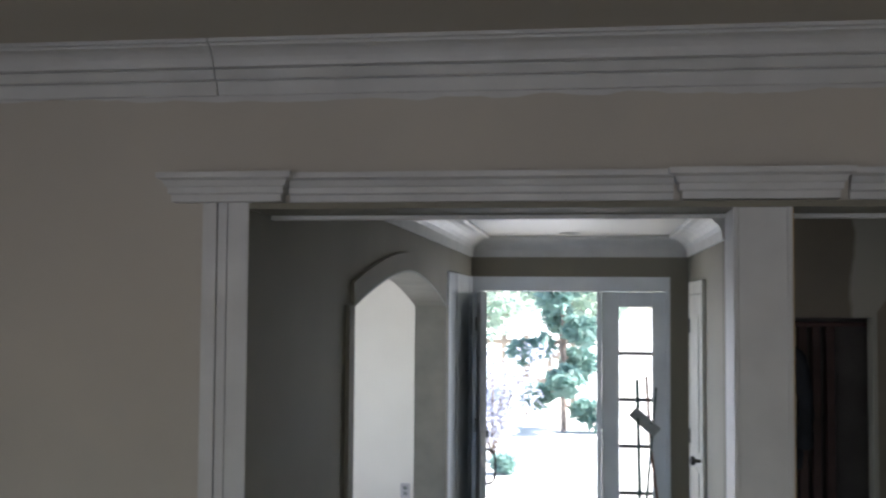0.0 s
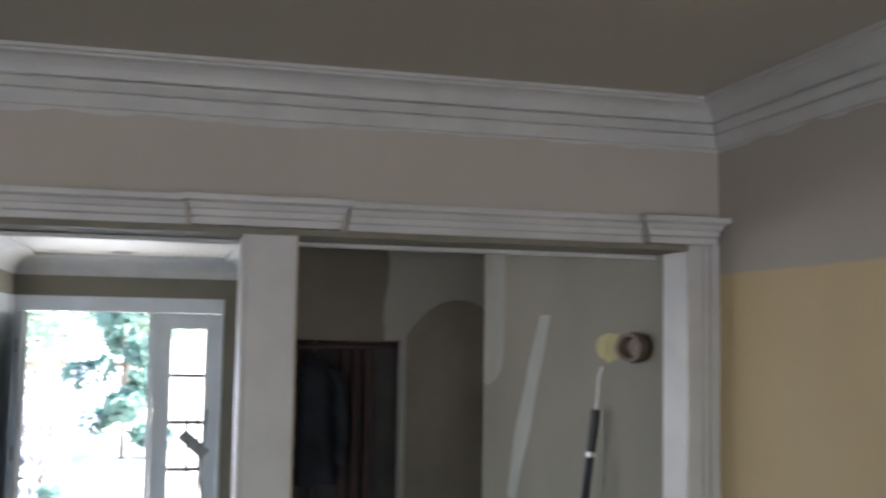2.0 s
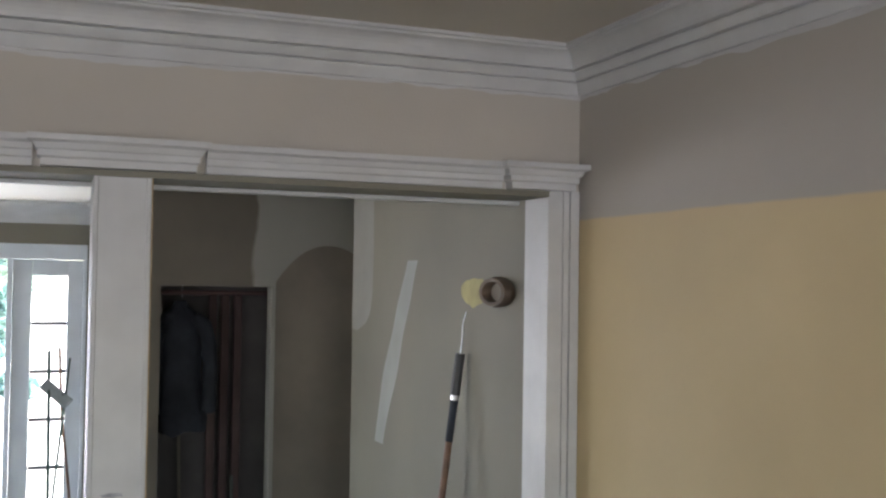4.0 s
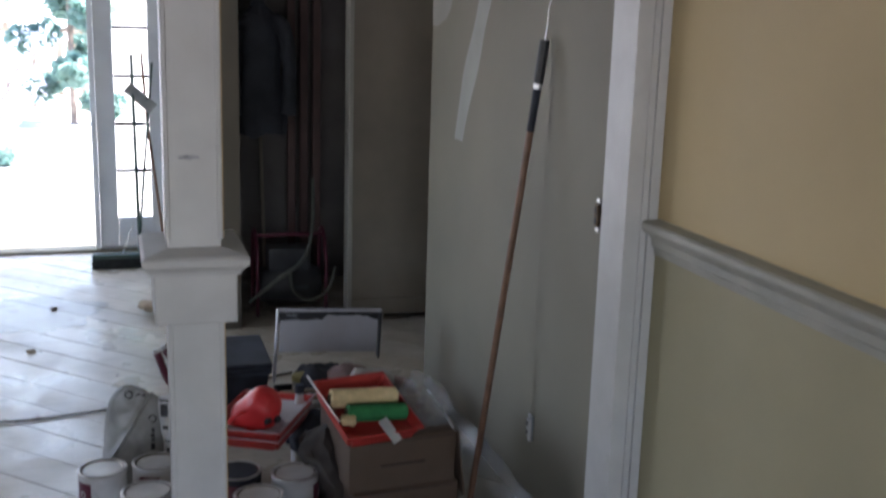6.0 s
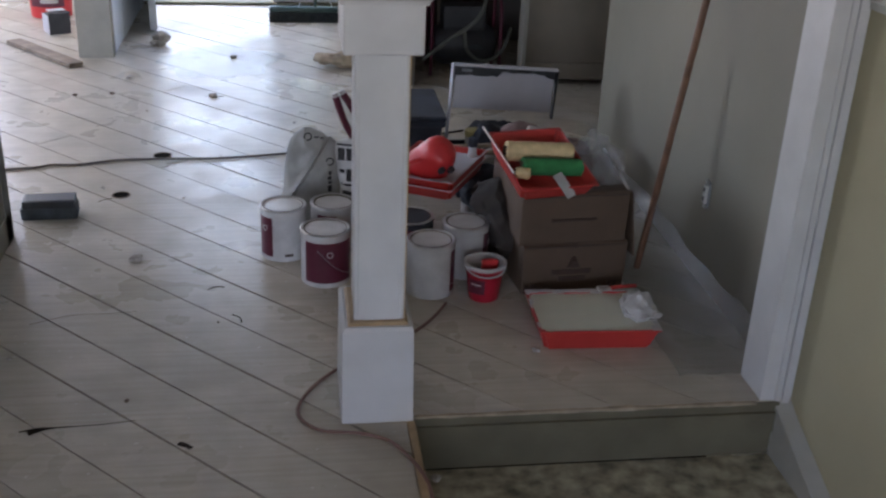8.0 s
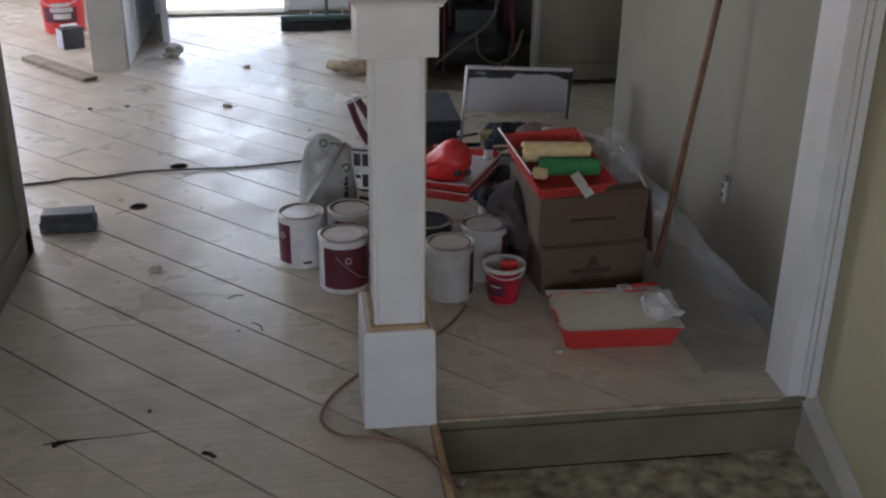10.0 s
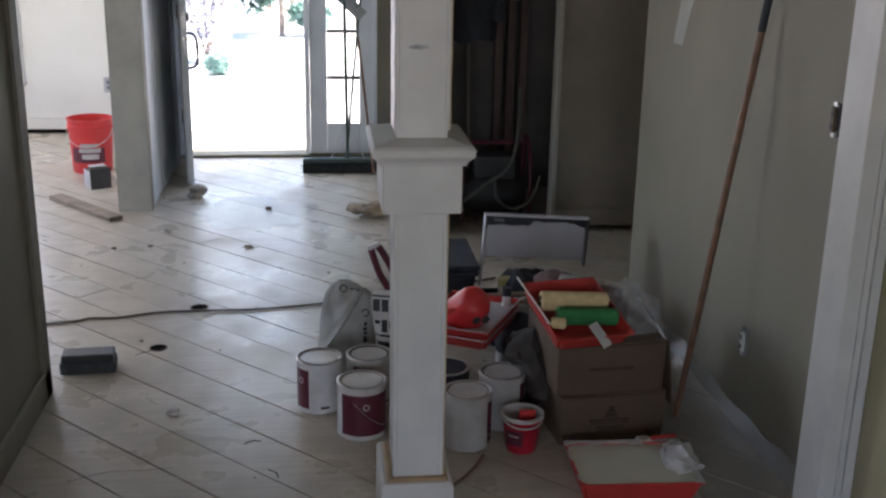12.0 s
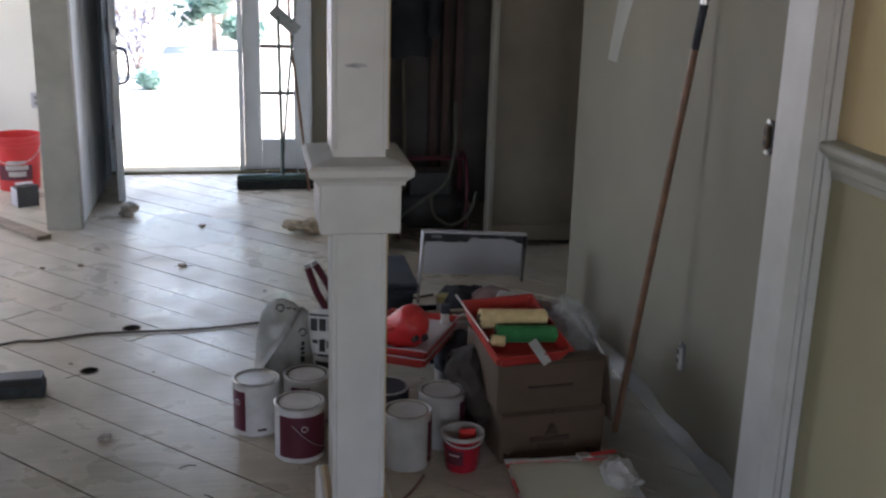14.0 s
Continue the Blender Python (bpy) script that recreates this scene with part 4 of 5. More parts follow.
part("brush_head", bev(box(-0.012, 0.045, -0.012, 0.012, 0.05, 0.140), 0.005), "bright_red", pail, "red brush inside")
part("bail_handle", sweep(bmesh.new(), [(0.07 * math.cos(t), 0.07 * math.sin(t) - 0.004, 0.125 + 0.02 * math.sin(t)) for t in [radians(180 + 180 * i / 14) for i in range(15)]], 0.003, 6), "label_white", pail, "pale plastic handle", True)


# ---------- trays ----------
def tray(label, m, w, l, h, fill, lift=0.5, rim="red"):
    """A paint tray: flared walls, rolled rim, a floor that slopes up from the well."""
    t = thing("paint_tray", label, "paint tray", m, "paint trays")
    def ring(bm, fw, fl, za, zb):
        return [bm.verts.new(p) for p in ((-w / 2 * fw, -l / 2 * fl, za), (w / 2 * fw, -l / 2 * fl, zb), (w / 2 * fw, l / 2 * fl, zb), (-w / 2 * fw, l / 2 * fl, za))]
    bm = bmesh.new()
    low = h * lift
    rings = [ring(bm, 0.88, 0.84, 0, 0), ring(bm, 0.985, 0.97, h * 0.93, h * 0.93), ring(bm, 1.0, 1.0, h * 0.93, h * 0.93), ring(bm, 1.0, 1.0, h, h), ring(bm, 0.96, 0.94, h, h), ring(bm, 0.87, 0.83, 0.008, low)]
    for a, b in zip(rings, rings[1:]):
        for i in range(4):
            bm.faces.new((a[i], a[(i + 1) % 4], b[(i + 1) % 4], b[i]))
    bm.faces.new(rings[0][::-1])
    bm.faces.new(rings[-1])
    bmesh.ops.bevel(bm, geom=[e for e in bm.edges if abs(e.verts[0].co.z - e.verts[1].co.z) > h * 0.3], offset=0.012, segments=3, affect='EDGES')
    part("shell", bm, rim, t, "", True)
    if fill:
        bm = bmesh.new()
        z0 = 0.90 * h
        vs = [[bm.verts.new((-w / 2 * 0.955 + w * 0.955 * i / 14, -l / 2 * 0.935 + l * 0.935 * j / 10, z0 + 0.004 * noise.noise((i * 0.5, j * 0.5, 1)))) for j in range(11)] for i in range(15)]
        for i in range(14):
            for j in range(10):
                bm.faces.new((vs[i][j], vs[i + 1][j], vs[i + 1][j + 1], vs[i][j + 1]))
        part("paint", bm, fill, t, "pale cream paint", True)
        rc = random.Random(17)
        for side in range(3):
            n = 9
            for k in range(n):
                a, b = -0.5 + k / n, -0.5 + (k + 1) / n - 0.002
                t0 = rc.uniform(0.012, 0.03)
                q = ((a * w, b * w, l / 2 - t0, l / 2 + 0.001), (-w / 2 - 0.001, -w / 2 + t0 * 0.5, a * l, b * l), (w / 2 - t0, w / 2 + 0.001, a * l, b * l))[side]
                if rc.random() < (1.1, 0.55, 0.8)[side]:
                    part("paint_crust", bev(box(*q, h + 0.0004, h + rc.uniform(0.002, 0.004)), 0.0012), "label_white", t, "dried pale paint on the rim")
    return t


tray("red paint tray filled with cream paint, on the boards", pose(0.808, 0.458, 0.0, 0, 0, -2), 0.39, 0.29, 0.072, "paint_white")
bm = bmesh.new()
bmesh.ops.create_icosphere(bm, subdivisions=4, radius=0.07)
for v in bm.verts:
    v.co.x *= 0.75
    v.co.y *= 1.35
    v.co.z *= 0.42
crumple(crumple(bm, 0.03, 16, 2), 0.012, 45, 5)
rag = tagged(part("rag", bm, "label_white", None, "", True), "crumpled white rag lying on the paint tray", "rag")
rag.matrix_world = pose(0.965, 0.445, 0.094, 0, 0, 8)
tray_brush = thing("paint_brush", "small brush with a red handle on the tray", "brush", pose(0.90, 0.575, 0.090, 0, 4, 12))
part("handle", sweep(bmesh.new(), [(0, 0, 0), (0.03, 0, 0.003), (0.08, 0, 0.004), (0.1, 0, 0.003)], 0.007, 8), "red", tray_brush, "", True)
part("bristles", bev(box(-0.045, 0.0, -0.014, 0.014, -0.005, 0.006), 0.002), "debris", tray_brush, "pale stiff bristles")

# ---------- cardboard boxes ----------
def carton(label, x, y, turn, w, d, z0, h, lines, flaps=True):
    """A taped box: dented body, tape along the top seam and down the front, worn corners and printed bars."""
    c = thing("cardboard_box", label, "cardboard box", pose(x, y, z0, 0, 0, turn), "stacked boxes")
    bm = bev(box(-w / 2, w / 2, 0, d, 0, h), 0.004, 2)
    bmesh.ops.subdivide_edges(bm, edges=[e for e in bm.edges if e.calc_length() > 0.1], cuts=5, use_grid_fill=True)
    shell = part("body", crumple(crumple(bm, 0.006, 5, z0 * 10), 0.002, 21, z0 * 7), "card", c, "", True)
    if flaps:
        for s in (-1, 1):
            part("top_flap", bev(box(min(0.004 * s, s * w / 2), max(0.004 * s, s * w / 2), 0.004, d - 0.004, h + 0.0005, h + 0.004), 0.001), "card", c)
    part("seam", box(-w / 2 + 0.01, w / 2 - 0.01, -0.0052, 0.003, h - 0.008, h - 0.005), "ink", shell)
    for a, b, za, zb in lines:
        part("print_bar", box(a * w, b * w, -0.0058, 0.002, za * h, zb * h), "ink", shell)
    return c


lower = carton("brown cardboard box printed in dark ink, dented", 0.815, 0.728, 5, 0.375, 0.39, 0.0, 0.185,
               [(-0.22, 0.16, 0.40, 0.49), (-0.15, 0.11, 0.27, 0.35), (-0.47, -0.43, 0.06, 0.20), (-0.41, -0.37, 0.06, 0.20), (0.34, 0.38, 0.06, 0.18), (0.40, 0.43, 0.06, 0.18), (-0.01, 0.01, 0.93, 1.0)])
for r0, z in ((0.020, 0.098), (0.014, 0.112), (0.008, 0.126)):
    bm = bmesh.new()
    prism(bm, [(-r0 - 0.008, z), (r0 + 0.002, z), (r0 - 0.006, z + 0.011), (-r0, z + 0.011)], -0.0058, 0.002, 1)
    part("print_mark", bm, "ink", lower)
upper = carton("brown cardboard box with a hand slot under a tray", 0.805, 0.735, 5, 0.38, 0.38, 0.1855, 0.180, [(-0.22, 0.20, 0.47, 0.51)])
bm = bev(box(0.197, 0.203, 0.0, 0.36, -0.07, 0.178), 0.002)
bmesh.ops.rotate(bm, matrix=Matrix.Rotation(radians(-7), 3, 'Y'), cent=(0.2, 0, 0.178), verts=bm.verts)
part("side_flap", crumple(bm, 0.004, 9), "card", upper, "loose flap hanging at the side")
carton_slip = thing("dark_cloth", "dark brown cloth bundle hanging beside the boxes", "cloth")
bm = bmesh.new()
bmesh.ops.create_icosphere(bm, subdivisions=4, radius=0.1)
for v in bm.verts:
    v.co.x *= 0.55
    v.co.y *= 1.4
    v.co.z *= 1.55
crumple(crumple(bm, 0.05, 9, 1), 0.02, 25, 3)
bmesh.ops.translate(bm, vec=(0.575, 0.985, 0.155), verts=bm.verts)
part("cloth", bm, "dark_cloth", carton_slip, "", True)

roller_tray = tray("red paint tray holding roller covers, on the boxes", pose(0.692, 0.842, 0.410, 15, 0, 11), 0.275, 0.35, 0.055, None, 0.35)
RT = roller_tray.matrix_world
def cover(label, m, mat_name, r, l):
    c = thing("roller_cover", label, "roller cover", m)
    bm = lathe(bmesh.new(), [(r * 0.75, 0), (r, 0.006), (r, l - 0.006), (r * 0.75, l), (r * 0.55, l), (r * 0.55, 0.0)], 24, cap=False)
    part("nap", crumple(bm, 0.004, 60), mat_name, c, "", True)
    part("core", lathe(bmesh.new(), [(r * 0.5, -0.003), (r * 0.55, -0.003), (r * 0.55, l + 0.003), (r * 0.5, l + 0.003)], 20, cap=False), "card", c, "cardboard core")
cover("yellow paint roller cover lying in the red tray", RT @ pose(-0.118, 0.052, 0.058, 0, 90, -9), "sponge", 0.033, 0.240)
cover("dark green paint roller cover lying in the red tray", RT @ pose(-0.088, -0.030, 0.050, 0, 90, -10), "green", 0.030, 0.212)
cover("worn yellow paint roller cover under the green one", RT @ pose(-0.118, -0.055, 0.046, 0, 90, -14), "sponge", 0.020, 0.05)
tag = thing("paper_tag", "white paper tag hanging over the tray rim", "tag", RT @ pose(0.012, -0.168, 0.060, 32, 0, 28))
part("sheet", bev(box(-0.022, 0.022, -0.045, 0.045, 0, 0.0015), 0.0005), "label_white", tag)
# steel rod stands in for the bright highlight along the tray's left rim
rim_highlight = thing("tray_rim_highlight", "steel rod added for the highlight on the tray rim", "rod")
part("rod", sweep(bmesh.new(), [(0.516, 0.99, 0.520), (0.545, 0.86, 0.488), (0.578, 0.72, 0.448)], 0.004, 8), "steel", rim_highlight, "", True)
# clear bag of small things on the boxes
def heap_ball(r, squash):
    bm = bmesh.new()
    bmesh.ops.create_icosphere(bm, subdivisions=4, radius=r)
    for v in bm.verts:
        v.co = Vector((v.co.x * squash[0], v.co.y * squash[1], v.co.z * squash[2]))
    return bm


bm = bmesh.new()
bmesh.ops.create_icosphere(bm, subdivisions=4, radius=0.085)
for v in bm.verts:
    v.co.x *= 0.6
    v.co.y *= 1.2
    v.co.z *= 0.55
crumple(crumple(bm, 0.06, 12, 7), 0.02, 35, 9)
clear = tagged(part("plastic_bag", bm, "wrap", None, "", True), "crumpled smoky clear bag on the cardboard boxes", "plastic bag")
clear.matrix_world = pose(0.925, 0.94, 0.415, 0, 0, 20)
clear_two = tagged(part("plastic_bag", crumple(crumple(heap_ball(0.075, (0.7, 0.9, 0.7)), 0.05, 14, 3), 0.02, 40, 5), "wrap", None, "", True), "crumpled clear wrapping with glossy folds beside the tray", "plastic bag")
clear_two.matrix_world = pose(0.915, 0.80, 0.415)
stick = thing("thin_stick", "thin pale stick poking out of the wrapping", "stick")
part("stick", sweep(bmesh.new(), [(0.93, 0.90, 0.47), (0.965, 0.83, 0.42), (0.995, 0.76, 0.36)], 0.004, 6), "label_white", stick, "", True)

# red trays stacked on the cans, with a red scoop on them
stack_low = tray("red plastic tray resting on the paint cans", pose(0.394, 1.315, 0.201, 0, 0, -28), 0.29, 0.415, 0.045, None, 0.4)
stack_top = tray("red plastic tray with pale dried paint inside", pose(0.398, 1.318, 0.224, 0, -1, -28), 0.295, 0.42, 0.052, None, 0.4)
for ob, hh in ((stack_low, 0.045), (stack_top, 0.052)):
    for q in ((-0.146, 0.146, -0.209, -0.2045), (0.1415, 0.1465, -0.2035, 0.206)):
        part("pale_edge", box(*q, hh + 0.0006, hh + 0.003), "panel_white", ob, "worn pale rim edge")
bm = bmesh.new()
bx(bm, -0.105, 0.120, -0.14, 0.185, 0.030, 0.034)
part("paint_crust", crumple(bm, 0.003, 20), "panel_white", stack_top, "dried white paint")
scoop = thing("plastic_scoop", "bright red rounded plastic cup tipped on its side", "cup", Matrix.Translation((0.388, 1.215, 0.333)) @ Vector((0.30, -0.62, 0.72)).to_track_quat("Z", "Y").to_matrix().to_4x4() @ Matrix.Diagonal((0.90, 0.94, 1.2, 1)))
dome = [(0.004, 0.058), (0.020, 0.059), (0.024, 0.056), (0.044, 0.053), (0.060, 0.043), (0.070, 0.022), (0.076, -0.01), (0.088, -0.075), (0.093, -0.078), (0.093, -0.084), (0.085, -0.084), (0.072, -0.01), (0.056, 0.034), (0.004, 0.048)]
bm = lathe(bmesh.new(), dome, 36)
for v in bm.verts:
    v.co.y *= 1.06
    v.co.z += 0.10 * max(0.0, -v.co.y - 0.02)
part("bowl", bm, "bright_red", scoop, "", True)
part("rim_edge", lathe(bmesh.new(), [(0.0935, -0.0845), (0.0955, -0.081), (0.0955, -0.076), (0.0935, -0.0745)], 36, cap=False), "red", scoop, "paler worn rim", True)
part("grip", sweep(bmesh.new(), smooth_line([(-0.082, 0, 0.0), (-0.118, 0, -0.01), (-0.124, 0, -0.055), (-0.092, 0, -0.075)]), 0.010, 8), "bright_red", scoop, "", True)
for a in (-112, -76):
    q = radians(a)
    part("notch", bev(box(0.070 * math.cos(q) - 0.012, 0.070 * math.cos(q) + 0.012, 0.083 * math.sin(q) - 0.010, 0.083 * math.sin(q) + 0.010, 0.012, 0.036), 0.003), "black", scoop, "dark slot")

# ---------- bags by the post ----------
def sack(label, m, rows, deep, mat_name, seed, crease, marks):
    """A slumped bag from (height, left, right) rows, with a diagonal fold across its front and printed marks lying on it."""
    s = thing("bag", label, "bag", m)
    top = rows[-1][0]
    def sides(z):
        for (za, la, ra), (zb, lb, rb) in zip(rows, rows[1:]):
            if z <= zb:
                k = (z - za) / (zb - za)
                return la + k * (lb - la), ra + k * (rb - ra)
        return rows[-1][1:]
    def front(x, z):
        lo, hi = sides(z)
        u = max(-1.0, min(1.0, (2 * x - lo - hi) / (hi - lo)))
        y = -deep * (1 - 0.75 * (z / top) ** 1.5) * (1 - abs(u) ** 2.6) ** 0.6
        (xa, za), (xb, zb) = crease
        off = x - (xa + (xb - xa) * (z - za) / (zb - za))
        y += 0.026 * max(0.0, min(1.0, off / 0.012 + 0.5)) * min(1.0, max(0.0, (z - 0.04) / 0.08)) - 0.020 * max(0.0, 1 - abs(off + 0.008) / 0.016)
        return y + 0.009 * noise.noise((x * 14 + seed, z * 11, 1.0)) + 0.004 * noise.noise((x * 45, z * 38, seed))
    bm = bmesh.new()
    nz, nu = 44, 30
    fr, bk = [], []
    for j in range(nz + 1):
        z = top * j / nz
        lo, hi = sides(z)
        lo += 0.004 * noise.noise((z * 25, seed, 0))
        hi += 0.004 * noise.noise((z * 25, seed, 9))
        xs = [lo + (hi - lo) * i / nu for i in range(nu + 1)]
        fr.append([bm.verts.new((x, front(x, z), z)) for x in xs])
        bk.append([fr[-1][0]] + [bm.verts.new((x, max(front(x, z) + 0.004, 0.5 * deep * (1 - z / top) * math.sin(math.pi * i / nu)), z)) for i, x in list(enumerate(xs))[1:-1]] + [fr[-1][-1]])
    for a, b in zip(fr, fr[1:]):
        for i in range(nu):
            bm.faces.new((a[i], a[i + 1], b[i + 1], b[i]))
    for a, b in zip(bk, bk[1:]):
        for i in range(nu):
            bm.faces.new((a[i], b[i], b[i + 1], a[i + 1]))
    part("sack", bm, mat_name, s, "", True)
    for x, z, w, h in marks:
        bm = bmesh.new()
        n = 4
        g = [[bm.verts.new((x + w * i / n, front(x + w * i / n, z + h * j / n) - 0.0025, z + h * j / n)) for j in range(n + 1)] for i in range(n + 1)]
        for i in range(n):
            for j in range(n):
                bm.faces.new((g[i][j], g[i + 1][j], g[i + 1][j + 1], g[i][j + 1]))
        part("print_bar", bm, "print", s, "dark printed bar")
    return s, front


bag1, face1 = sack("shiny grey plastic bag slumped behind the cans", pose(-0.075, 1.40, 0, 0, 0, 4),
                   [(0.0, -0.10, 0.13), (0.12, -0.112, 0.135), (0.25, -0.098, 0.125), (0.315, -0.088, 0.105), (0.345, -0.078, 0.075), (0.372, -0.056, 0.045), (0.388, -0.030, 0.008)],
                   0.075, "bag", 1.3, ((-0.075, 0.13), (0.058, 0.335)),
                   [(0.062, 0.135, 0.016, 0.024), (0.064, 0.165, 0.015, 0.012), (0.062, 0.182, 0.016, 0.014), (0.066, 0.202, 0.012, 0.016), (0.012, 0.352, 0.020, 0.006), (0.036, 0.346, 0.012, 0.008)])
for x, z in ((-0.012, 0.358), (0.072, 0.252)):
    ring = lathe(bmesh.new(), [(0.011, 0.0), (0.016, 0.0), (0.016, 0.002), (0.011, 0.002)], 20, cap=False)
    mark = part("print_ring", ring, "print", bag1, "dark printed ring")
    mark.matrix_basis = pose(x, face1(x, z) - 0.001, z, 80, 0, 0)
bag2, face2 = sack("white bag with bold black print beside the post", pose(0.115, 1.345, 0, 0, 0, -3),
                   [(0.0, -0.072, 0.085), (0.12, -0.076, 0.085), (0.25, -0.090, 0.075), (0.33, -0.098, 0.065), (0.352, -0.095, 0.06), (0.358, -0.06, 0.05)],
                   0.06, "bag_white", 7.7, ((0.09, 0.10), (0.08, 0.34)),
                   [(-0.092, 0.335, 0.10, 0.008), (-0.088, 0.280, 0.026, 0.046), (-0.056, 0.280, 0.026, 0.046), (-0.024, 0.280, 0.026, 0.046), (-0.082, 0.232, 0.020, 0.014), (-0.056, 0.200, 0.022, 0.050), (-0.028, 0.215, 0.03, 0.03), (-0.076, 0.180, 0.07, 0.010), (-0.070, 0.128, 0.060, 0.032)])
flap = thing("paper_flap", "stiff grey paper flap standing behind the bags", "paper", pose(0.045, 1.47, 0.0, 0, 24, 0))
part("sheet", crumple(bev(box(-0.10, 0.02, -0.002, 0.002, 0.0, 0.40), 0.001), 0.006, 8), "bag", flap)
snips = thing("hand_tool", "dark red handled tool sticking out of a bag", "tool", pose(0.098, 1.45, 0.36, 0, -24, 0))
for dx in (-0.014, 0.016):
    part("grip", sweep(bmesh.new(), smooth_line([(dx, 0, -0.06), (dx * 1.7, 0, 0.03), (dx * 1.5, 0, 0.09), (dx * 1.0, 0, 0.15)], 4), 0.014, 8), "maroon", snips, "", True)
    part("grip_tip", sweep(bmesh.new(), [(dx * 1.0, 0, 0.151), (dx * 0.9, 0, 0.166)], 0.012, 8), "label_white", snips, "pale worn tip", True)
part("blade", bev(box(-0.018, 0.018, -0.004, 0.004, -0.14, -0.05), 0.002), "steel", snips)

# ---------- case with raised lid and loose stuff behind the boxes ----------
case = thing("tool_case", "open flat case with a white board in its raised lid", "case")
for q in ((0.54, 0.548, 1.62, 2.0, 0.0, 0.13), (0.992, 1.0, 1.62, 2.0, 0.0, 0.13), (0.548, 0.992, 1.62, 1.628, 0.0, 0.13), (0.548, 0.992, 1.99, 2.0, 0.0, 0.13), (0.548, 0.992, 1.628, 1.99, 0.0, 0.012)):
    part("tub_side", bev(box(*q), 0.002), "dark_blue", case)
TILT = Matrix.Rotation(radians(3.2), 4, 'Y')
def lid_part(name, bm, material, label=""):
    ob = part(name, bm, material, case, label)
    ob.matrix_basis = pose(0.77, 2.0, 0.0) @ TILT
    return ob


lid_part("lid_back", bev(box(-0.232, 0.228, 0.012, 0.020, 0.395, 0.458), 0.002), "black", "dark lid lining")
rt = random.Random(31)
edge = [(-0.222 + 0.0233 * i, 0.416 + (0.020 if 8 < i < 18 else 0.0) + rt.uniform(-0.003, 0.005)) for i in range(20)]
lid_part("lid_board", prism(bmesh.new(), [(-0.222, 0.268), *edge, (0.2207, 0.268)], 0.000, 0.008, 1), "panel_white", "torn white board")
lid_part("lid_label", bev(box(-0.195, -0.15, -0.001, 0.011, 0.432, 0.444), 0.001), "grey_plate")
for q, mm in (((-0.240, -0.232, -0.018, 0.022, 0.13, 0.464), "panel_white"), ((0.228, 0.236, -0.018, 0.022, 0.24, 0.464), "black"), ((-0.240, 0.236, -0.018, 0.022, 0.458, 0.466), "panel_white")):
    lid_part("lid_frame", bev(box(*q), 0.002), mm, "thin worn frame")
def heap(name, label, category, x, y, z, r, mat_name, seed, squash=(1, 1, 0.6)):
    bm = bmesh.new()
    bmesh.ops.create_icosphere(bm, subdivisions=4, radius=r)
    for v in bm.verts:
        v.co = Vector((v.co.x * squash[0], v.co.y * squash[1], v.co.z * squash[2]))
    crumple(crumple(bm, r * 0.4, 0.9 / r, seed), r * 0.14, 2.8 / r, seed + 3)
    low = min(v.co.z for v in bm.verts)
    for v in bm.verts:
        v.co.z -= low
    ob = tagged(part(name, bm, mat_name, None, "", True), label, category)
    ob.matrix_world = pose(x, y, z)
    return ob


heap("rag", "pale mauve rags heaped on the open case", "cloth", 0.80, 1.70, 0.125, 0.10, "mauve", 2, (1.4, 0.8, 0.75))
heap("rag", "white crumpled paper on the open case", "paper", 0.90, 1.62, 0.125, 0.09, "label_white", 4, (1.2, 0.9, 1.0))
heap("rag", "dark blue cloth beside the white board", "cloth", 0.72, 1.90, 0.128, 0.08, "dark_blue", 6, (1.2, 0.8, 0.8))
heap("dust_sheet", "grey rumpled dust sheet on the boards", "dust sheet", 1.08, 1.75, 0.0, 0.13, "mauve", 8, (0.9, 1.3, 0.35))
heap("rag", "white and grey wrapper crumpled behind the boxes", "wrapper", 0.70, 1.60, 0.125, 0.06, "bag_white", 12, (1.5, 0.7, 0.7))
heap("rag", "pink torn paper on the open case", "paper", 0.93, 1.74, 0.125, 0.055, "mauve", 15, (1.6, 0.8, 0.8))
heap("rag", "dark crumpled cloth between cans and boxes", "cloth", 0.60, 1.40, 0.0, 0.10, "dark_blue", 17, (0.8, 1.2, 1.1))
tote = thing("storage_tote", "dark blue plastic tote on the boards", "tote", pose(0.34, 1.98, 0))
bm = square_turned(bmesh.new(), -0.15, 0.15, -0.2, 0.2, [(-0.03, 0), (0.0, 0.26), (0.012, 0.262), (0.012, 0.285), (0.0, 0.285), (-0.008, 0.27)])
part("tub", bev(bm, 0.004), "dark_blue", tote)
part("lid", bev(box(-0.165, 0.165, -0.215, 0.215, 0.287, 0.31), 0.006), "dark_blue", tote)
heap("wrapper", "clear torn wrapper lying over the case", "wrapper", 0.86, 1.50, 0.20, 0.075, "film", 41, (1.8, 0.8, 0.5))
heap("rag", "rumpled pink sheet hanging over the case", "cloth", 0.98, 1.62, 0.13, 0.075, "mauve", 43, (1.3, 0.7, 0.9))
heap("rag", "dark blue rag on the open case", "cloth", 0.70, 1.72, 0.13, 0.085, "dark_blue", 44, (1.1, 0.8, 0.9))
heap("rag", "white torn paper on the open case", "paper", 0.82, 1.62, 0.20, 0.07, "bag_white", 45, (1.7, 0.6, 0.5))
jar = thing("jar", "small pale jar with a dull yellow lid", "jar", pose(0.625, 1.78, 0.012))
part("glass", lathe(bmesh.new(), [(0.035, 0), (0.037, 0.20), (0.034, 0.21)], 20), "debris", jar, "", True)
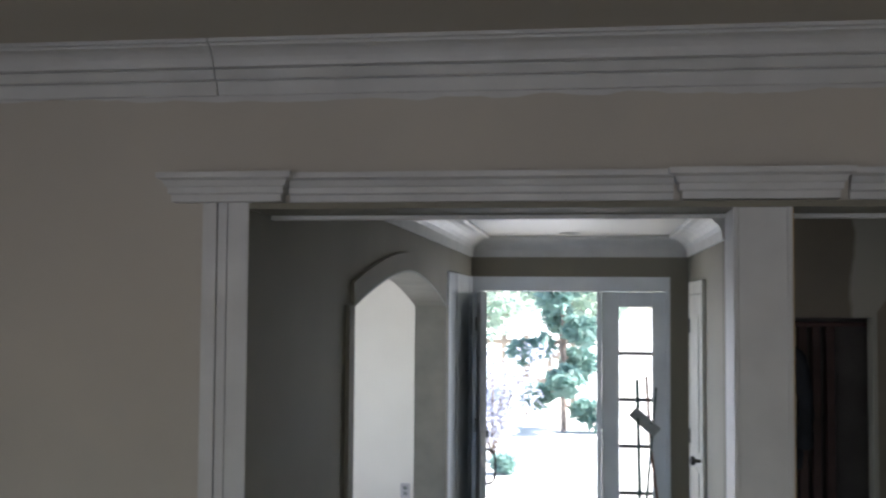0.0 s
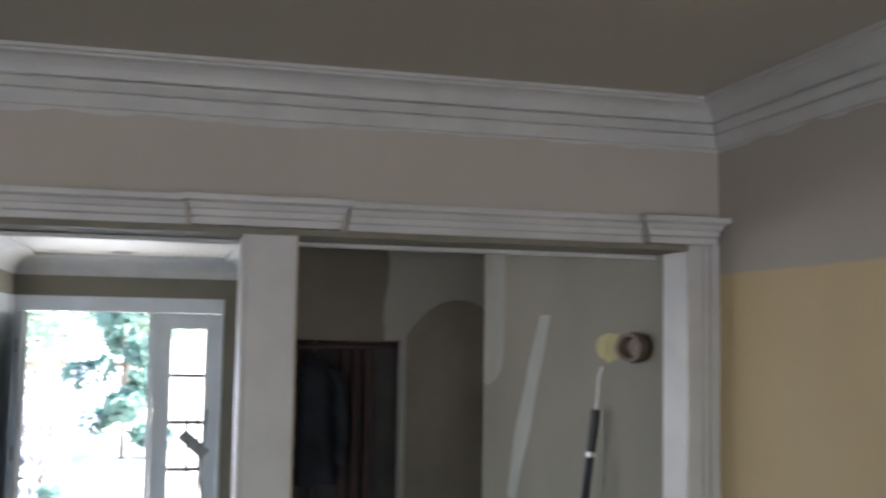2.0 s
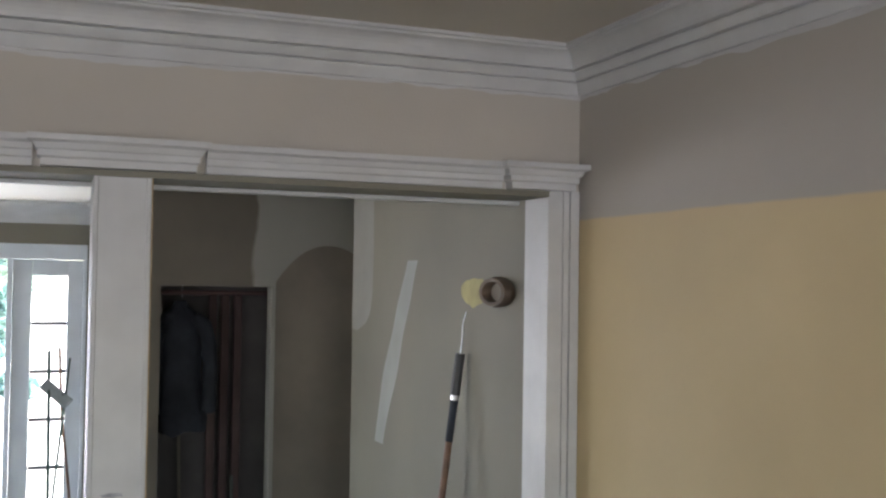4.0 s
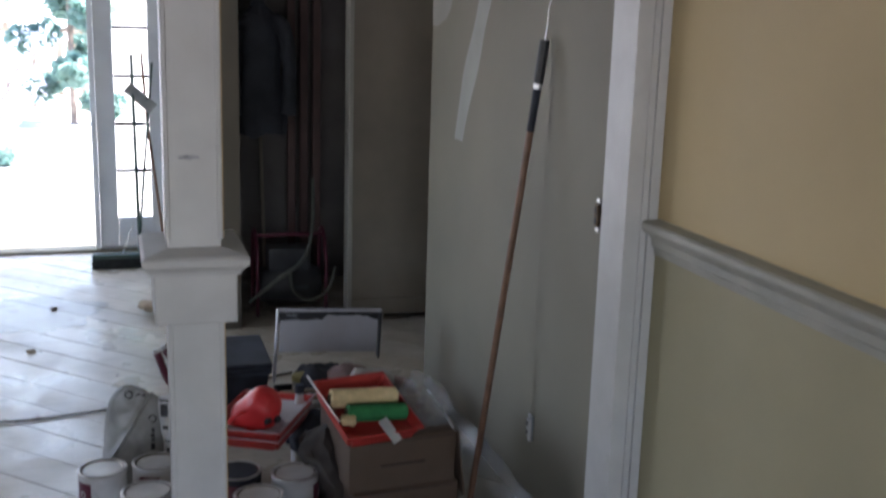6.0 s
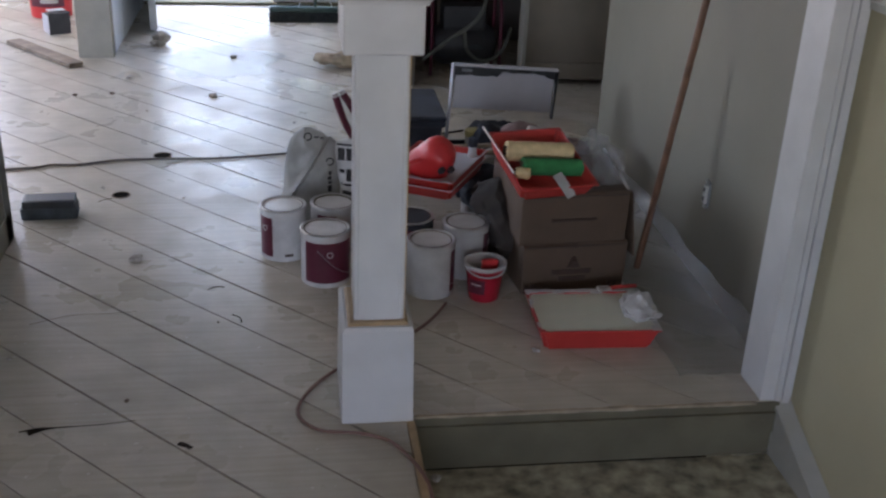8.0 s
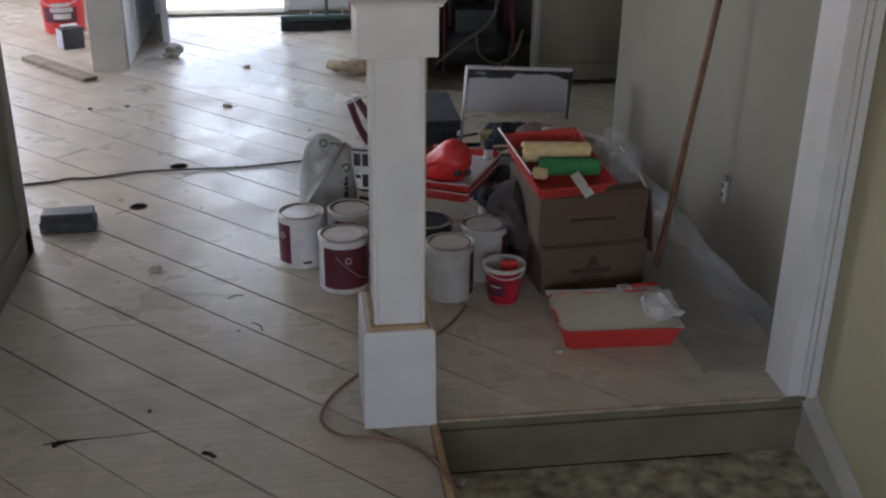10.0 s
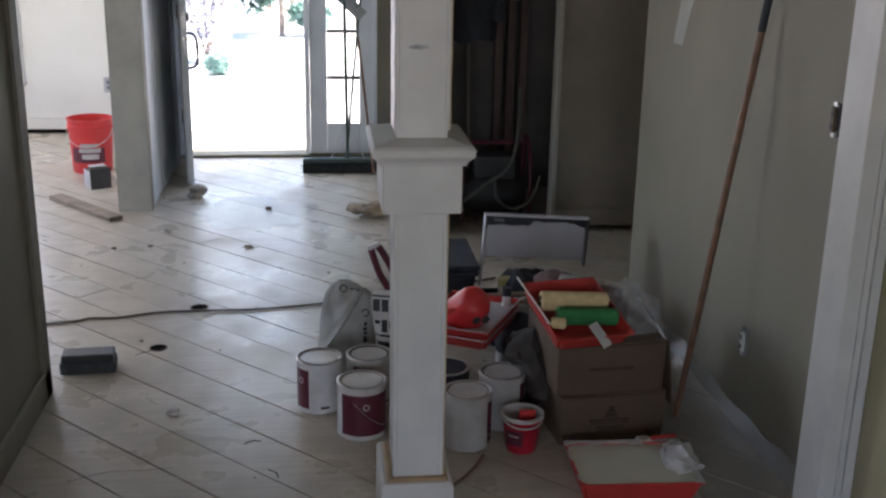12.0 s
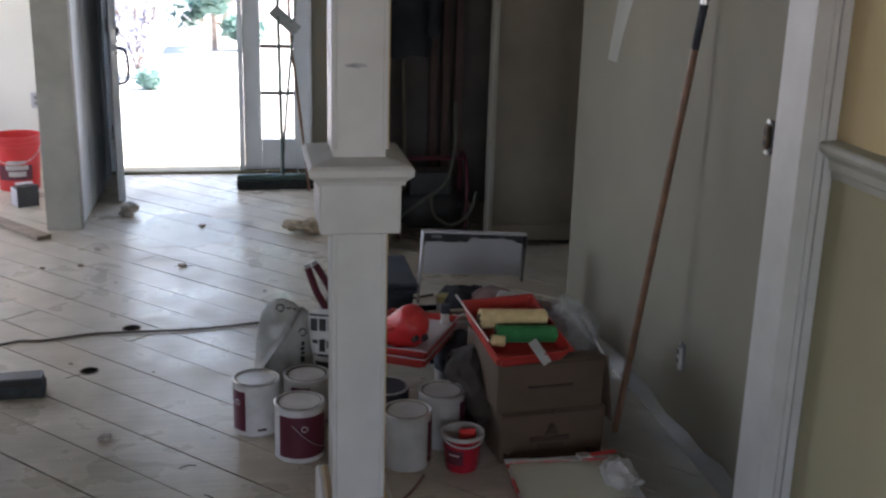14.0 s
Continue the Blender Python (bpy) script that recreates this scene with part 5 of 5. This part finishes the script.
part("lid", lathe(bmesh.new(), [(0.038, 0.211), (0.038, 0.235), (0.034, 0.238)], 20), "old_yellow", jar, "dull yellow lid", True)
small = thing("spray_bottle", "blue and white bottle among the trays", "bottle", pose(0.56, 1.42, 0))
part("bottle", lathe(bmesh.new(), [(0.035, 0), (0.036, 0.22), (0.018, 0.27), (0.016, 0.30)], 20), "label_white", small, "", True)
part("cap", lathe(bmesh.new(), [(0.019, 0.30), (0.019, 0.335)], 16), "dark_blue", small, "blue cap", True)
for k, (x, y, z, rz) in enumerate(((0.66, 1.60, 0.235, 14), (0.74, 1.56, 0.215, 5))):
    st = thing("wood_strip", "thin pale wood strip across the case", "wood strip", pose(x, y, z, 0, 3, rz))
    part("strip", bev(box(-0.16, 0.18, -0.014, 0.014, 0, 0.012), 0.002), "rag", st)

# ---------- closet contents ----------
coat = thing("coat", "dark blue coat hanging in the closet", "coat", pose(0.70, 3.62, 1.06))
bm = lathe(bmesh.new(), [(0.002, 0.03), (0.10, 0.02), (0.135, 0.0), (0.13, 0.10), (0.115, 0.35), (0.125, 0.58), (0.105, 0.67), (0.045, 0.715), (0.03, 0.75), (0.002, 0.76)], 40)
for v in bm.verts:
    a = math.atan2(v.co.y, v.co.x)
    k = 1 + 0.14 * math.sin(5 * a + v.co.z * 4) * max(0, 1 - v.co.z / 0.8)
    v.co.x, v.co.y = v.co.x * k, v.co.y * 0.55 * k
crumple(crumple(bm, 0.03, 8), 0.012, 30, 4)
part("body", bm, "coat", coat, "", True)
for sx in (-1, 1):
    part("sleeve", crumple(sweep(bmesh.new(), smooth_line([(0.07 * sx, -0.02, 0.66), (0.135 * sx, -0.04, 0.58), (0.16 * sx, -0.05, 0.35), (0.15 * sx, -0.055, 0.12)], 5), 0.042, 12), 0.018, 18, sx), "coat", coat, "", True)
part("hanger_hook", sweep(bmesh.new(), smooth_line([(0, 0, 0.77), (0, 0, 0.83), (0.02, 0, 0.86), (0.035, 0, 0.84)]), 0.003, 6), "steel", coat, "", True)
railing = thing("closet_rail", "dark rail across the closet", "rail")
part("rail", sweep(bmesh.new(), [(0.525, 3.62, 1.86), (1.0, 3.62, 1.86), (1.495, 3.62, 1.86)], 0.014, 10), "red_wood", railing, "", True)
for x in (0.97, 1.05, 1.13):
    st = thing("stud_board", "dark red board standing in the closet", "board", pose(x, 4.2, 0))
    part("board", bev(box(-0.025, 0.025, 0, 0.05, 0, 1.85), 0.003), "red_wood", st)
sh = thing("broom_stick", "pale stick leaning inside the closet", "stick")
part("stick", sweep(bmesh.new(), [(0.76, 3.9, 0.0), (0.77, 4.1, 0.6), (0.78, 4.3, 1.2)], 0.011, 8), "niche", sh, "", True)
comp = thing("compressor", "black air compressor with a red frame and hose", "compressor", pose(0.86, 3.62, 0))
bm = lathe(bmesh.new(), [(0.02, -0.2), (0.09, -0.18), (0.12, -0.12), (0.12, 0.12), (0.09, 0.18), (0.02, 0.2)], 26)
bmesh.ops.rotate(bm, matrix=Matrix.Rotation(radians(90), 3, 'Y'), verts=bm.verts)
bmesh.ops.translate(bm, vec=(0, 0, 0.17), verts=bm.verts)
part("tank", bm, "black", comp, "", True)
part("motor", bev(box(-0.13, 0.12, -0.08, 0.09, 0.26, 0.40), 0.02, 2), "black", comp)
part("name_bar", box(-0.01, 0.10, -0.1215, -0.116, 0.165, 0.187), "grey_block", comp, "plain pale bar")
for x in (-0.2, 0.2):
    part("frame_tube", sweep(bmesh.new(), smooth_line([(x, -0.12, 0.01), (x, -0.13, 0.30), (x, -0.06, 0.46), (x, 0.08, 0.46), (x, 0.12, 0.01)]), 0.011, 8), "maroon", comp, "red tube frame", True)
part("top_tube", sweep(bmesh.new(), [(-0.2, 0, 0.465), (0, 0, 0.47), (0.2, 0, 0.465)], 0.011, 8), "maroon", comp, "red tube handle", True)
part("hose", sweep(bmesh.new(), smooth_line([(-0.26, -0.20, 0.12), (-0.1, -0.19, 0.24), (0.06, -0.17, 0.36), (0.12, -0.12, 0.55), (0.14, 0.0, 0.8)]), 0.011, 8), "hose", comp, "grey-green air hose", True)
part("hose_loop", sweep(bmesh.new(), smooth_line([(-0.02, -0.17, 0.30), (0.0, -0.18, 0.17), (0.10, -0.18, 0.11), (0.20, -0.18, 0.17), (0.25, -0.17, 0.30)]), 0.010, 8), "hose", comp, "", True)

# ---------- by the entrance ----------
broom = thing("push_broom", "wide black push broom with a dark green handle", "broom")
part("block", bev(box(-0.28, 0.285, 4.87, 4.935, 0.065, 0.10), 0.008), "green_pole", broom)
part("bristles", crumple(bev(box(-0.28, 0.285, 4.86, 4.945, 0.0, 0.066), 0.004), 0.004, 60), "bristle", broom, "black bristles")
part("handle", sweep(bmesh.new(), [(0.035, 4.9, 0.09), (0.03, 5.1, 0.75), (0.025, 5.3, 1.42)], 0.0125, 10), "green_pole", broom, "", True)
part("brace", sweep(bmesh.new(), [(-0.08, 4.9, 0.10), (0.033, 4.99, 0.36), (0.15, 4.9, 0.10)], 0.004, 6), "steel", broom)
sander = thing("pole_sander", "pole sander leaning upside down by the sidelight", "pole sander")
part("pole", sweep(bmesh.new(), [(0.212, 4.80, 0.0), (0.165, 5.05, 0.5), (0.12, 5.30, 0.95), (0.095, 5.38, 1.44)], 0.010, 10), "pole", sander, "", True)
plate = part("plate", bev(box(-0.115, 0.115, -0.010, 0.010, -0.042, 0.042), 0.004), "grey_plate", sander, "grey sanding plate")
plate.matrix_basis = pose(0.075, 5.22, 1.13, 0, 42, 0)
part("swivel", sweep(bmesh.new(), [(0.075, 5.235, 1.13), (0.10, 5.27, 1.16), (0.122, 5.21, 1.12)], 0.009, 8), "black", sander, "", True)

lean = thing("dark_pole", "thin dark pole leaning against the sidelight", "pole")
part("pole", sweep(bmesh.new(), [(0.030, 4.965, 0.102), (0.082, 5.14, 0.6), (0.135, 5.32, 1.05), (0.165, 5.40, 1.36)], 0.009, 8), "green_pole", lean, "", True)
pale_outlet = thing("wall_outlet", "white outlet plate on the pale wall", "outlet", pose(-1.845, 6.3995, 0.39))
part("plate", bev(box(-0.04, 0.04, -0.008, 0.0, -0.062, 0.062), 0.003), "panel_white", pale_outlet)
for dz in (-0.022, 0.022):
    part("socket", bev(box(-0.017, 0.017, -0.0105, -0.0082, dz - 0.014, dz + 0.014), 0.001), "grey_plate", pale_outlet, "grey socket face")
# black strip painted for the shade in the gap below the baseboard
structure("trim_gap", box(-4.38, -1.39, 6.39, 6.3985, 0.001, 0.029), "void", "black strip for the shade in the gap under the baseboard")
red_bucket = thing("bucket", "tall red plastic bucket with a dark printed label", "bucket", pose(-1.735, 5.02, 0))
part("body", lathe(bmesh.new(), [(0.128, 0), (0.132, 0.004), (0.148, 0.30), (0.154, 0.302), (0.154, 0.33), (0.149, 0.332), (0.150, 0.36), (0.156, 0.362), (0.156, 0.372), (0.146, 0.372), (0.127, 0.01), (0.004, 0.01)], 40), "bright_red", red_bucket, "", True)
part("label", arc_band(bmesh.new(), 0.1415, 0.08, 0.235, radians(222), radians(318)), "maroon", red_bucket, "dark red label", True)
for z0, z1, a0, a1 in ((0.19, 0.215, 250, 300), (0.15, 0.18, 246, 306), (0.105, 0.14, 254, 300)):
    part("print_bar", arc_band(bmesh.new(), 0.143, z0, z1, radians(a0), radians(a1)), "label_white", red_bucket)
part("bail_handle", sweep(bmesh.new(), [(0.158 * math.cos(t), 0.158 * math.sin(t), 0.31 - 0.12 * math.sin(t - math.pi)) for t in [math.pi + math.pi * i / 16 for i in range(17)]], 0.003, 6), "steel", red_bucket, "wire handle", True)
tin = thing("small_carton", "small crushed black and white carton on the boards", "carton", pose(-1.61, 4.53, 0, 0, 0, 28))
bm = box(-0.065, 0.065, -0.065, 0.065, 0.0, 0.135)
bmesh.ops.subdivide_edges(bm, edges=list(bm.edges), cuts=4, use_grid_fill=True)
for v in bm.verts:
    v.co.z *= 1 - 0.16 * max(0, v.co.y / 0.065) * (v.co.z / 0.135)
    v.co += Vector(noise.noise_vector(v.co * 17)) * 0.010 * (v.co.z / 0.135)
part("body", bm, "black", tin)
part("side", bev(box(-0.0705, -0.0665, -0.060, 0.060, 0.004, 0.118), 0.001), "panel_white", tin, "white printed side")
part("flap", bev(box(-0.05, 0.055, -0.02, 0.04, 0.138, 0.142), 0.001), "panel_white", tin, "torn white flap")
wood = thing("plank", "short weathered plank lying on the boards", "plank")
bm = bev(box(-0.36, 0.36, -0.045, 0.045, 0.001, 0.024), 0.003)
ob = part("board", bm, "plank", wood)
ob.matrix_basis = pose(-1.585, 3.965, 0, 0, 0, -50)
block = thing("brush_block", "dark grey bristle brush head beside the wall", "brush", pose(-1.045, 1.50, 0, 0, 0, 4))
part("block", bev(box(-0.135, 0.06, -0.045, 0.045, 0.045, 0.078), 0.008, 2), "black", block)
part("bristles", crumple(bev(box(-0.14, 0.065, -0.05, 0.05, 0.0, 0.046), 0.005), 0.006, 60), "grey_block", block, "worn grey bristles")
cable = thing("power_cable", "grey extension cord lying across the boards", "cord")
pts = [(-1.9, 1.93, 0.006), (-1.302, 2.01, 0.006), (-1.19, 2.055, 0.006), (-1.073, 2.054, 0.006), (-0.90, 2.11, 0.006), (-0.72, 2.12, 0.006), (-0.45, 2.125, 0.006), (-0.174, 2.18, 0.006), (0.05, 2.26, 0.006), (0.3, 2.33, 0.006), (0.7, 2.5, 0.006)]
part("cord", sweep(bmesh.new(), smooth_line(pts), 0.0055, 8), "cord", cable, "", True)
mark = bmesh.new()
rt = random.Random(5)
ring = [mark.verts.new((0.062 + 0.03 * math.cos(a) * rt.uniform(0.6, 1.1), 0.0112, 1.432 + 0.007 * math.sin(a) * rt.uniform(0.5, 1.2))) for a in [k * math.pi / 8 for k in range(16)]]
mark.faces.new(ring)
part("smudge", mark, "smudge", post, "grey smudge")
loop = thing("air_hose", "thin faded red hose looped round the post", "hose")
pts = [(0.36, 0.66, 0.006), (0.29, 0.54, 0.006), (0.19, 0.43, 0.006), (0.02, 0.30, 0.006), (-0.10, 0.16, 0.006), (-0.145, 0.03, 0.006), (-0.09, -0.06, 0.006), (0.02, -0.085, 0.006), (0.10, -0.13, 0.006), (0.145, -0.21, 0.007), (0.175, -0.30, 0.008), (0.19, -0.34, -0.03), (0.20, -0.36, -0.12), (0.203, -0.40, -0.28), (0.205, -0.5, -0.35)]
part("hose", sweep(bmesh.new(), smooth_line(pts), 0.005, 8), "red_cord", loop, "", True)
for (x, y, r) in ((-0.726, 2.178, 0.042), (-0.845, 1.70, 0.038)):
    hole = thing("floor_hole", "round dark hole bored in the boards", "hole", pose(x, y, 0))
    part("ring", lathe(bmesh.new(), [(r, 0.0), (r, 0.0022), (r - 0.006, 0.0026), (r - 0.007, 0.0)], 24, cap=False), "box_brown", hole)
    # flat black disc stands in for the shade down the hole
    part("well", lathe(bmesh.new(), [(0.002, 0.0012), (r - 0.004, 0.0012), (r - 0.004, 0.0016), (0.002, 0.0016)], 24), "void", hole)

# wrinkled glossy patch added to catch the door's glare on the boards
spill = bmesh.new()
ring_rows = []
for i in range(0, 13):
    row = []
    for k in range(48):
        a = 2 * math.pi * k / 48
        edge_r = 1 + 0.35 * noise.noise((math.cos(a) * 1.6, math.sin(a) * 1.6, 2)) + 0.16 * noise.noise((math.cos(a) * 5, math.sin(a) * 5, 7))
        x, y = -0.56 + 0.34 * edge_r * i / 12 * math.cos(a), 3.83 + 0.36 * edge_r * i / 12 * math.sin(a)
        z = 0.0022 + (0.004 * abs(noise.noise((x * 14, y * 14, 0))) + 0.003 * abs(noise.noise((x * 33, y * 33, 3)))) * (1 - i / 12)
        row.append(spill.verts.new((x, y, z)))
    ring_rows.append(row)
for a, b in zip(ring_rows, ring_rows[1:]):
    for k in range(48):
        spill.faces.new((a[k], b[k], b[(k + 1) % 48], a[(k + 1) % 48]))
tagged(part("varnish_spill", spill, "varnish", None, "", True), "wrinkled glossy patch added for door glare on the boards", "spill")


def crack(label, line, wide):
    """A dark split in the boards, tapering along a wandering line."""
    bm = bmesh.new()
    pts = smooth_line([(x, y, 0.0014) for x, y in line], 6)
    rows = []
    for i, p in enumerate(pts):
        k = i / (len(pts) - 1)
        w = (wide[0] * (1 - k) + wide[1] * k) * (0.7 + 0.6 * abs(noise.noise((p.x * 40, p.y * 40, 2))))
        d = (pts[min(i + 1, len(pts) - 1)] - pts[max(i - 1, 0)]).normalized()
        o = Vector((-d.y, d.x, 0)) * w
        rows.append((bm.verts.new(p - o), bm.verts.new(p + o)))
    for a, b in zip(rows, rows[1:]):
        bm.faces.new((a[0], b[0], b[1], a[1]))
    tagged(part("floor_crack", bm, "gap"), label, "crack", "splits in the boards")


crack("long dark split across the painted boards", [(-0.885, -0.004), (-0.83, 0.008), (-0.74, 0.012), (-0.66, 0.018), (-0.585, 0.030)], (0.0045, 0.0018))
crack("splintered dark wedge at the end of a split", [(-0.862, -0.010), (-0.83, 0.004), (-0.79, 0.010)], (0.020, 0.003))
crack("chipped dark spot in a board", [(-0.44, 0.815), (-0.415, 0.835), (-0.385, 0.83)], (0.004, 0.006))
crack("curved dark split in a board", [(-0.352, 0.63), (-0.325, 0.605), (-0.318, 0.57)], (0.005, 0.002))
crack("dark chipped knot in a board", [(-0.462, -0.088), (-0.44, -0.10), (-0.425, -0.115)], (0.012, 0.008))
crack("short dark split beside a hole", [(-0.925, 1.63), (-0.895, 1.655), (-0.875, 1.66)], (0.003, 0.007))
crack("dark chipped slot in the far boards", [(-0.60, 3.10), (-0.55, 3.11), (-0.50, 3.10)], (0.004, 0.008))
crack("dark slot in the boards near the door", [(-0.50, 3.93), (-0.46, 3.95), (-0.42, 3.94)], (0.008, 0.006))
crack("faint crooked split in a board", [(-0.98, 0.60), (-0.86, 0.655), (-0.74, 0.66), (-0.66, 0.67)], (0.0015, 0.001))
rnd = random.Random(21)
spots = [(-0.71, 1.07, 0.022, "debris"), (-0.943, 4.21, 0.045, "debris"), 
         (0.60, 0.33, 0.014, "debris"), (-0.48, 3.9, 0.02, "box_brown"), (-1.03, 3.45, 0.02, "debris"), (-1.08, 3.15, 0.014, "box_brown"), (-1.27, 3.12, 0.013, "box_brown"), (-0.55, 3.1, 0.022, "rag"), (0.24, -0.06, 0.016, "debris")]
for k in range(16):
    spots.append((rnd.uniform(-1.1, 0.3), rnd.uniform(-0.6, 4.4), rnd.uniform(0.004, 0.009), rnd.choice(("debris", "debris", "box_brown", "rag"))))
for k, (x, y, r, m_name) in enumerate(spots):
    bm = bmesh.new()
    bmesh.ops.create_icosphere(bm, subdivisions=2, radius=r)
    crumple(bm, r * 0.7, 1.1 / r, k * 1.7)
    for v in bm.verts:
        v.co.z = max(0.0, v.co.z * 0.6 + r * 0.25)
    on_step = x > 0.2 and y < 0
    ob = tagged(part("crumb", bm, m_name), "crumb of plaster or wood on the boards", "debris", "crumbs on the floor")
    ob.matrix_world = pose(x, y, -0.18 if on_step else 0.0)
heap("rag", "tan rag dropped on the boards", "rag", 0.13, 3.70, 0.0, 0.09, "rag", 12, (1.5, 0.8, 0.35))
heap("rag", "twisted grey rag beside the open door", "rag", -0.94, 4.24, 0.0, 0.05, "debris", 15, (1.0, 0.8, 0.8))

lamp = thing("downlight", "round recessed downlight in the hall ceiling", "ceiling light", pose(-0.449, 4.95, HALL_TOP))
part("trim_ring", lathe(bmesh.new(), [(0.05, -0.001), (0.075, -0.002), (0.078, -0.007), (0.055, -0.010), (0.05, -0.001)], 28, cap=False), "label_white", lamp, "", True)
part("reflector", lathe(bmesh.new(), [(0.002, -0.0012), (0.052, -0.0014), (0.052, -0.003), (0.002, -0.0028)], 24), "grey_plate", lamp)

# ---------- floor boards, laid at forty-five degrees ----------
deck = structure("floor", box(-4.4, EDGE_X - 0.1, -6.0, -0.02, -0.10, -0.032), "riser", "diagonal worn floor boards over a dark subfloor")
sub = bmesh.new()
bx(sub, -4.4, 1.95, -0.02, 6.4, -0.10, -0.032)
part("subfloor", sub, "riser", deck)


def clip(poly, a, b, c):
    """The part of a polygon where a x + b y <= c."""
    out = []
    for i, p in enumerate(poly):
        q = poly[(i + 1) % len(poly)]
        dp, dq = a * p[0] + b * p[1] - c, a * q[0] + b * q[1] - c
        if dp <= 0:
            out.append(p)
        if dp * dq < 0:
            k = dp / (dp - dq)
            out.append((p[0] + k * (q[0] - p[0]), p[1] + k * (q[1] - p[1])))
    return out


def board(poly, rnd):
    if len(poly) < 3:
        return
    area = abs(sum(p[0] * q[1] - q[0] * p[1] for p, q in zip(poly, poly[1:] + poly[:1]))) / 2
    if area < 0.002:
        return
    bm = bmesh.new()
    top = -0.0008 + rnd.uniform(-0.0012, 0.0008)
    a = [bm.verts.new((x, y, -0.03)) for x, y in poly]
    b = [bm.verts.new((x, y, top - 0.0025)) for x, y in poly]
    cx, cy = sum(p[0] for p in poly) / len(poly), sum(p[1] for p in poly) / len(poly)
    c = []
    for x, y in poly:
        d = Vector((cx - x, cy - y)).normalized() * 0.003
        c.append(bm.verts.new((x + d.x, y + d.y, top)))
    k = len(poly)
    for i in range(k):
        j = (i + 1) % k
        bm.faces.new((a[i], a[j], b[j], b[i]))
        bm.faces.new((b[i], b[j], c[j], c[i]))
    bm.faces.new(c)
    part("board", bm, "floor", deck)


rnd = random.Random(4)
STEP, GAP, FIRST = 0.2665, 0.0040, -0.566
for k in range(-38, 36):
    s0, s1 = FIRST + k * STEP + GAP * rnd.uniform(0.5, 1.3), FIRST + (k + 1) * STEP - GAP * rnd.uniform(0.5, 1.3)
    d = -12.0 - rnd.uniform(0, 9)
    while d < 14:
        e = d + rnd.uniform(9.0, 14.0)
        strip = [((s + t) / 2, (s - t) / 2) for s, t in ((s0, d + 0.004), (s1, d + 0.004), (s1, e - 0.004), (s0, e - 0.004))]
        d = e
        for half in ((-1, 0, 4.38), (1, 0, 1.94), (0, 1, 6.385), (0, -1, 5.95)):
            strip = clip(strip, *half) if len(strip) > 2 else []
        if not strip:
            continue
        inside = [x > EDGE_X - 0.022 and y < 0.0 for x, y in strip]
        if not any(inside):
            board(strip, rnd)
        elif s0 < EDGE_X < s1:
            board(clip(strip, 0, -1, 0.0), rnd)
            board(clip(clip(strip, 0, 1, -0.0), 1, 0, EDGE_X - 0.024), rnd)
        elif s0 >= EDGE_X:
            board(clip(strip, 0, -1, 0.0), rnd)
        else:
            board(clip(strip, 1, 0, EDGE_X - 0.024), rnd)
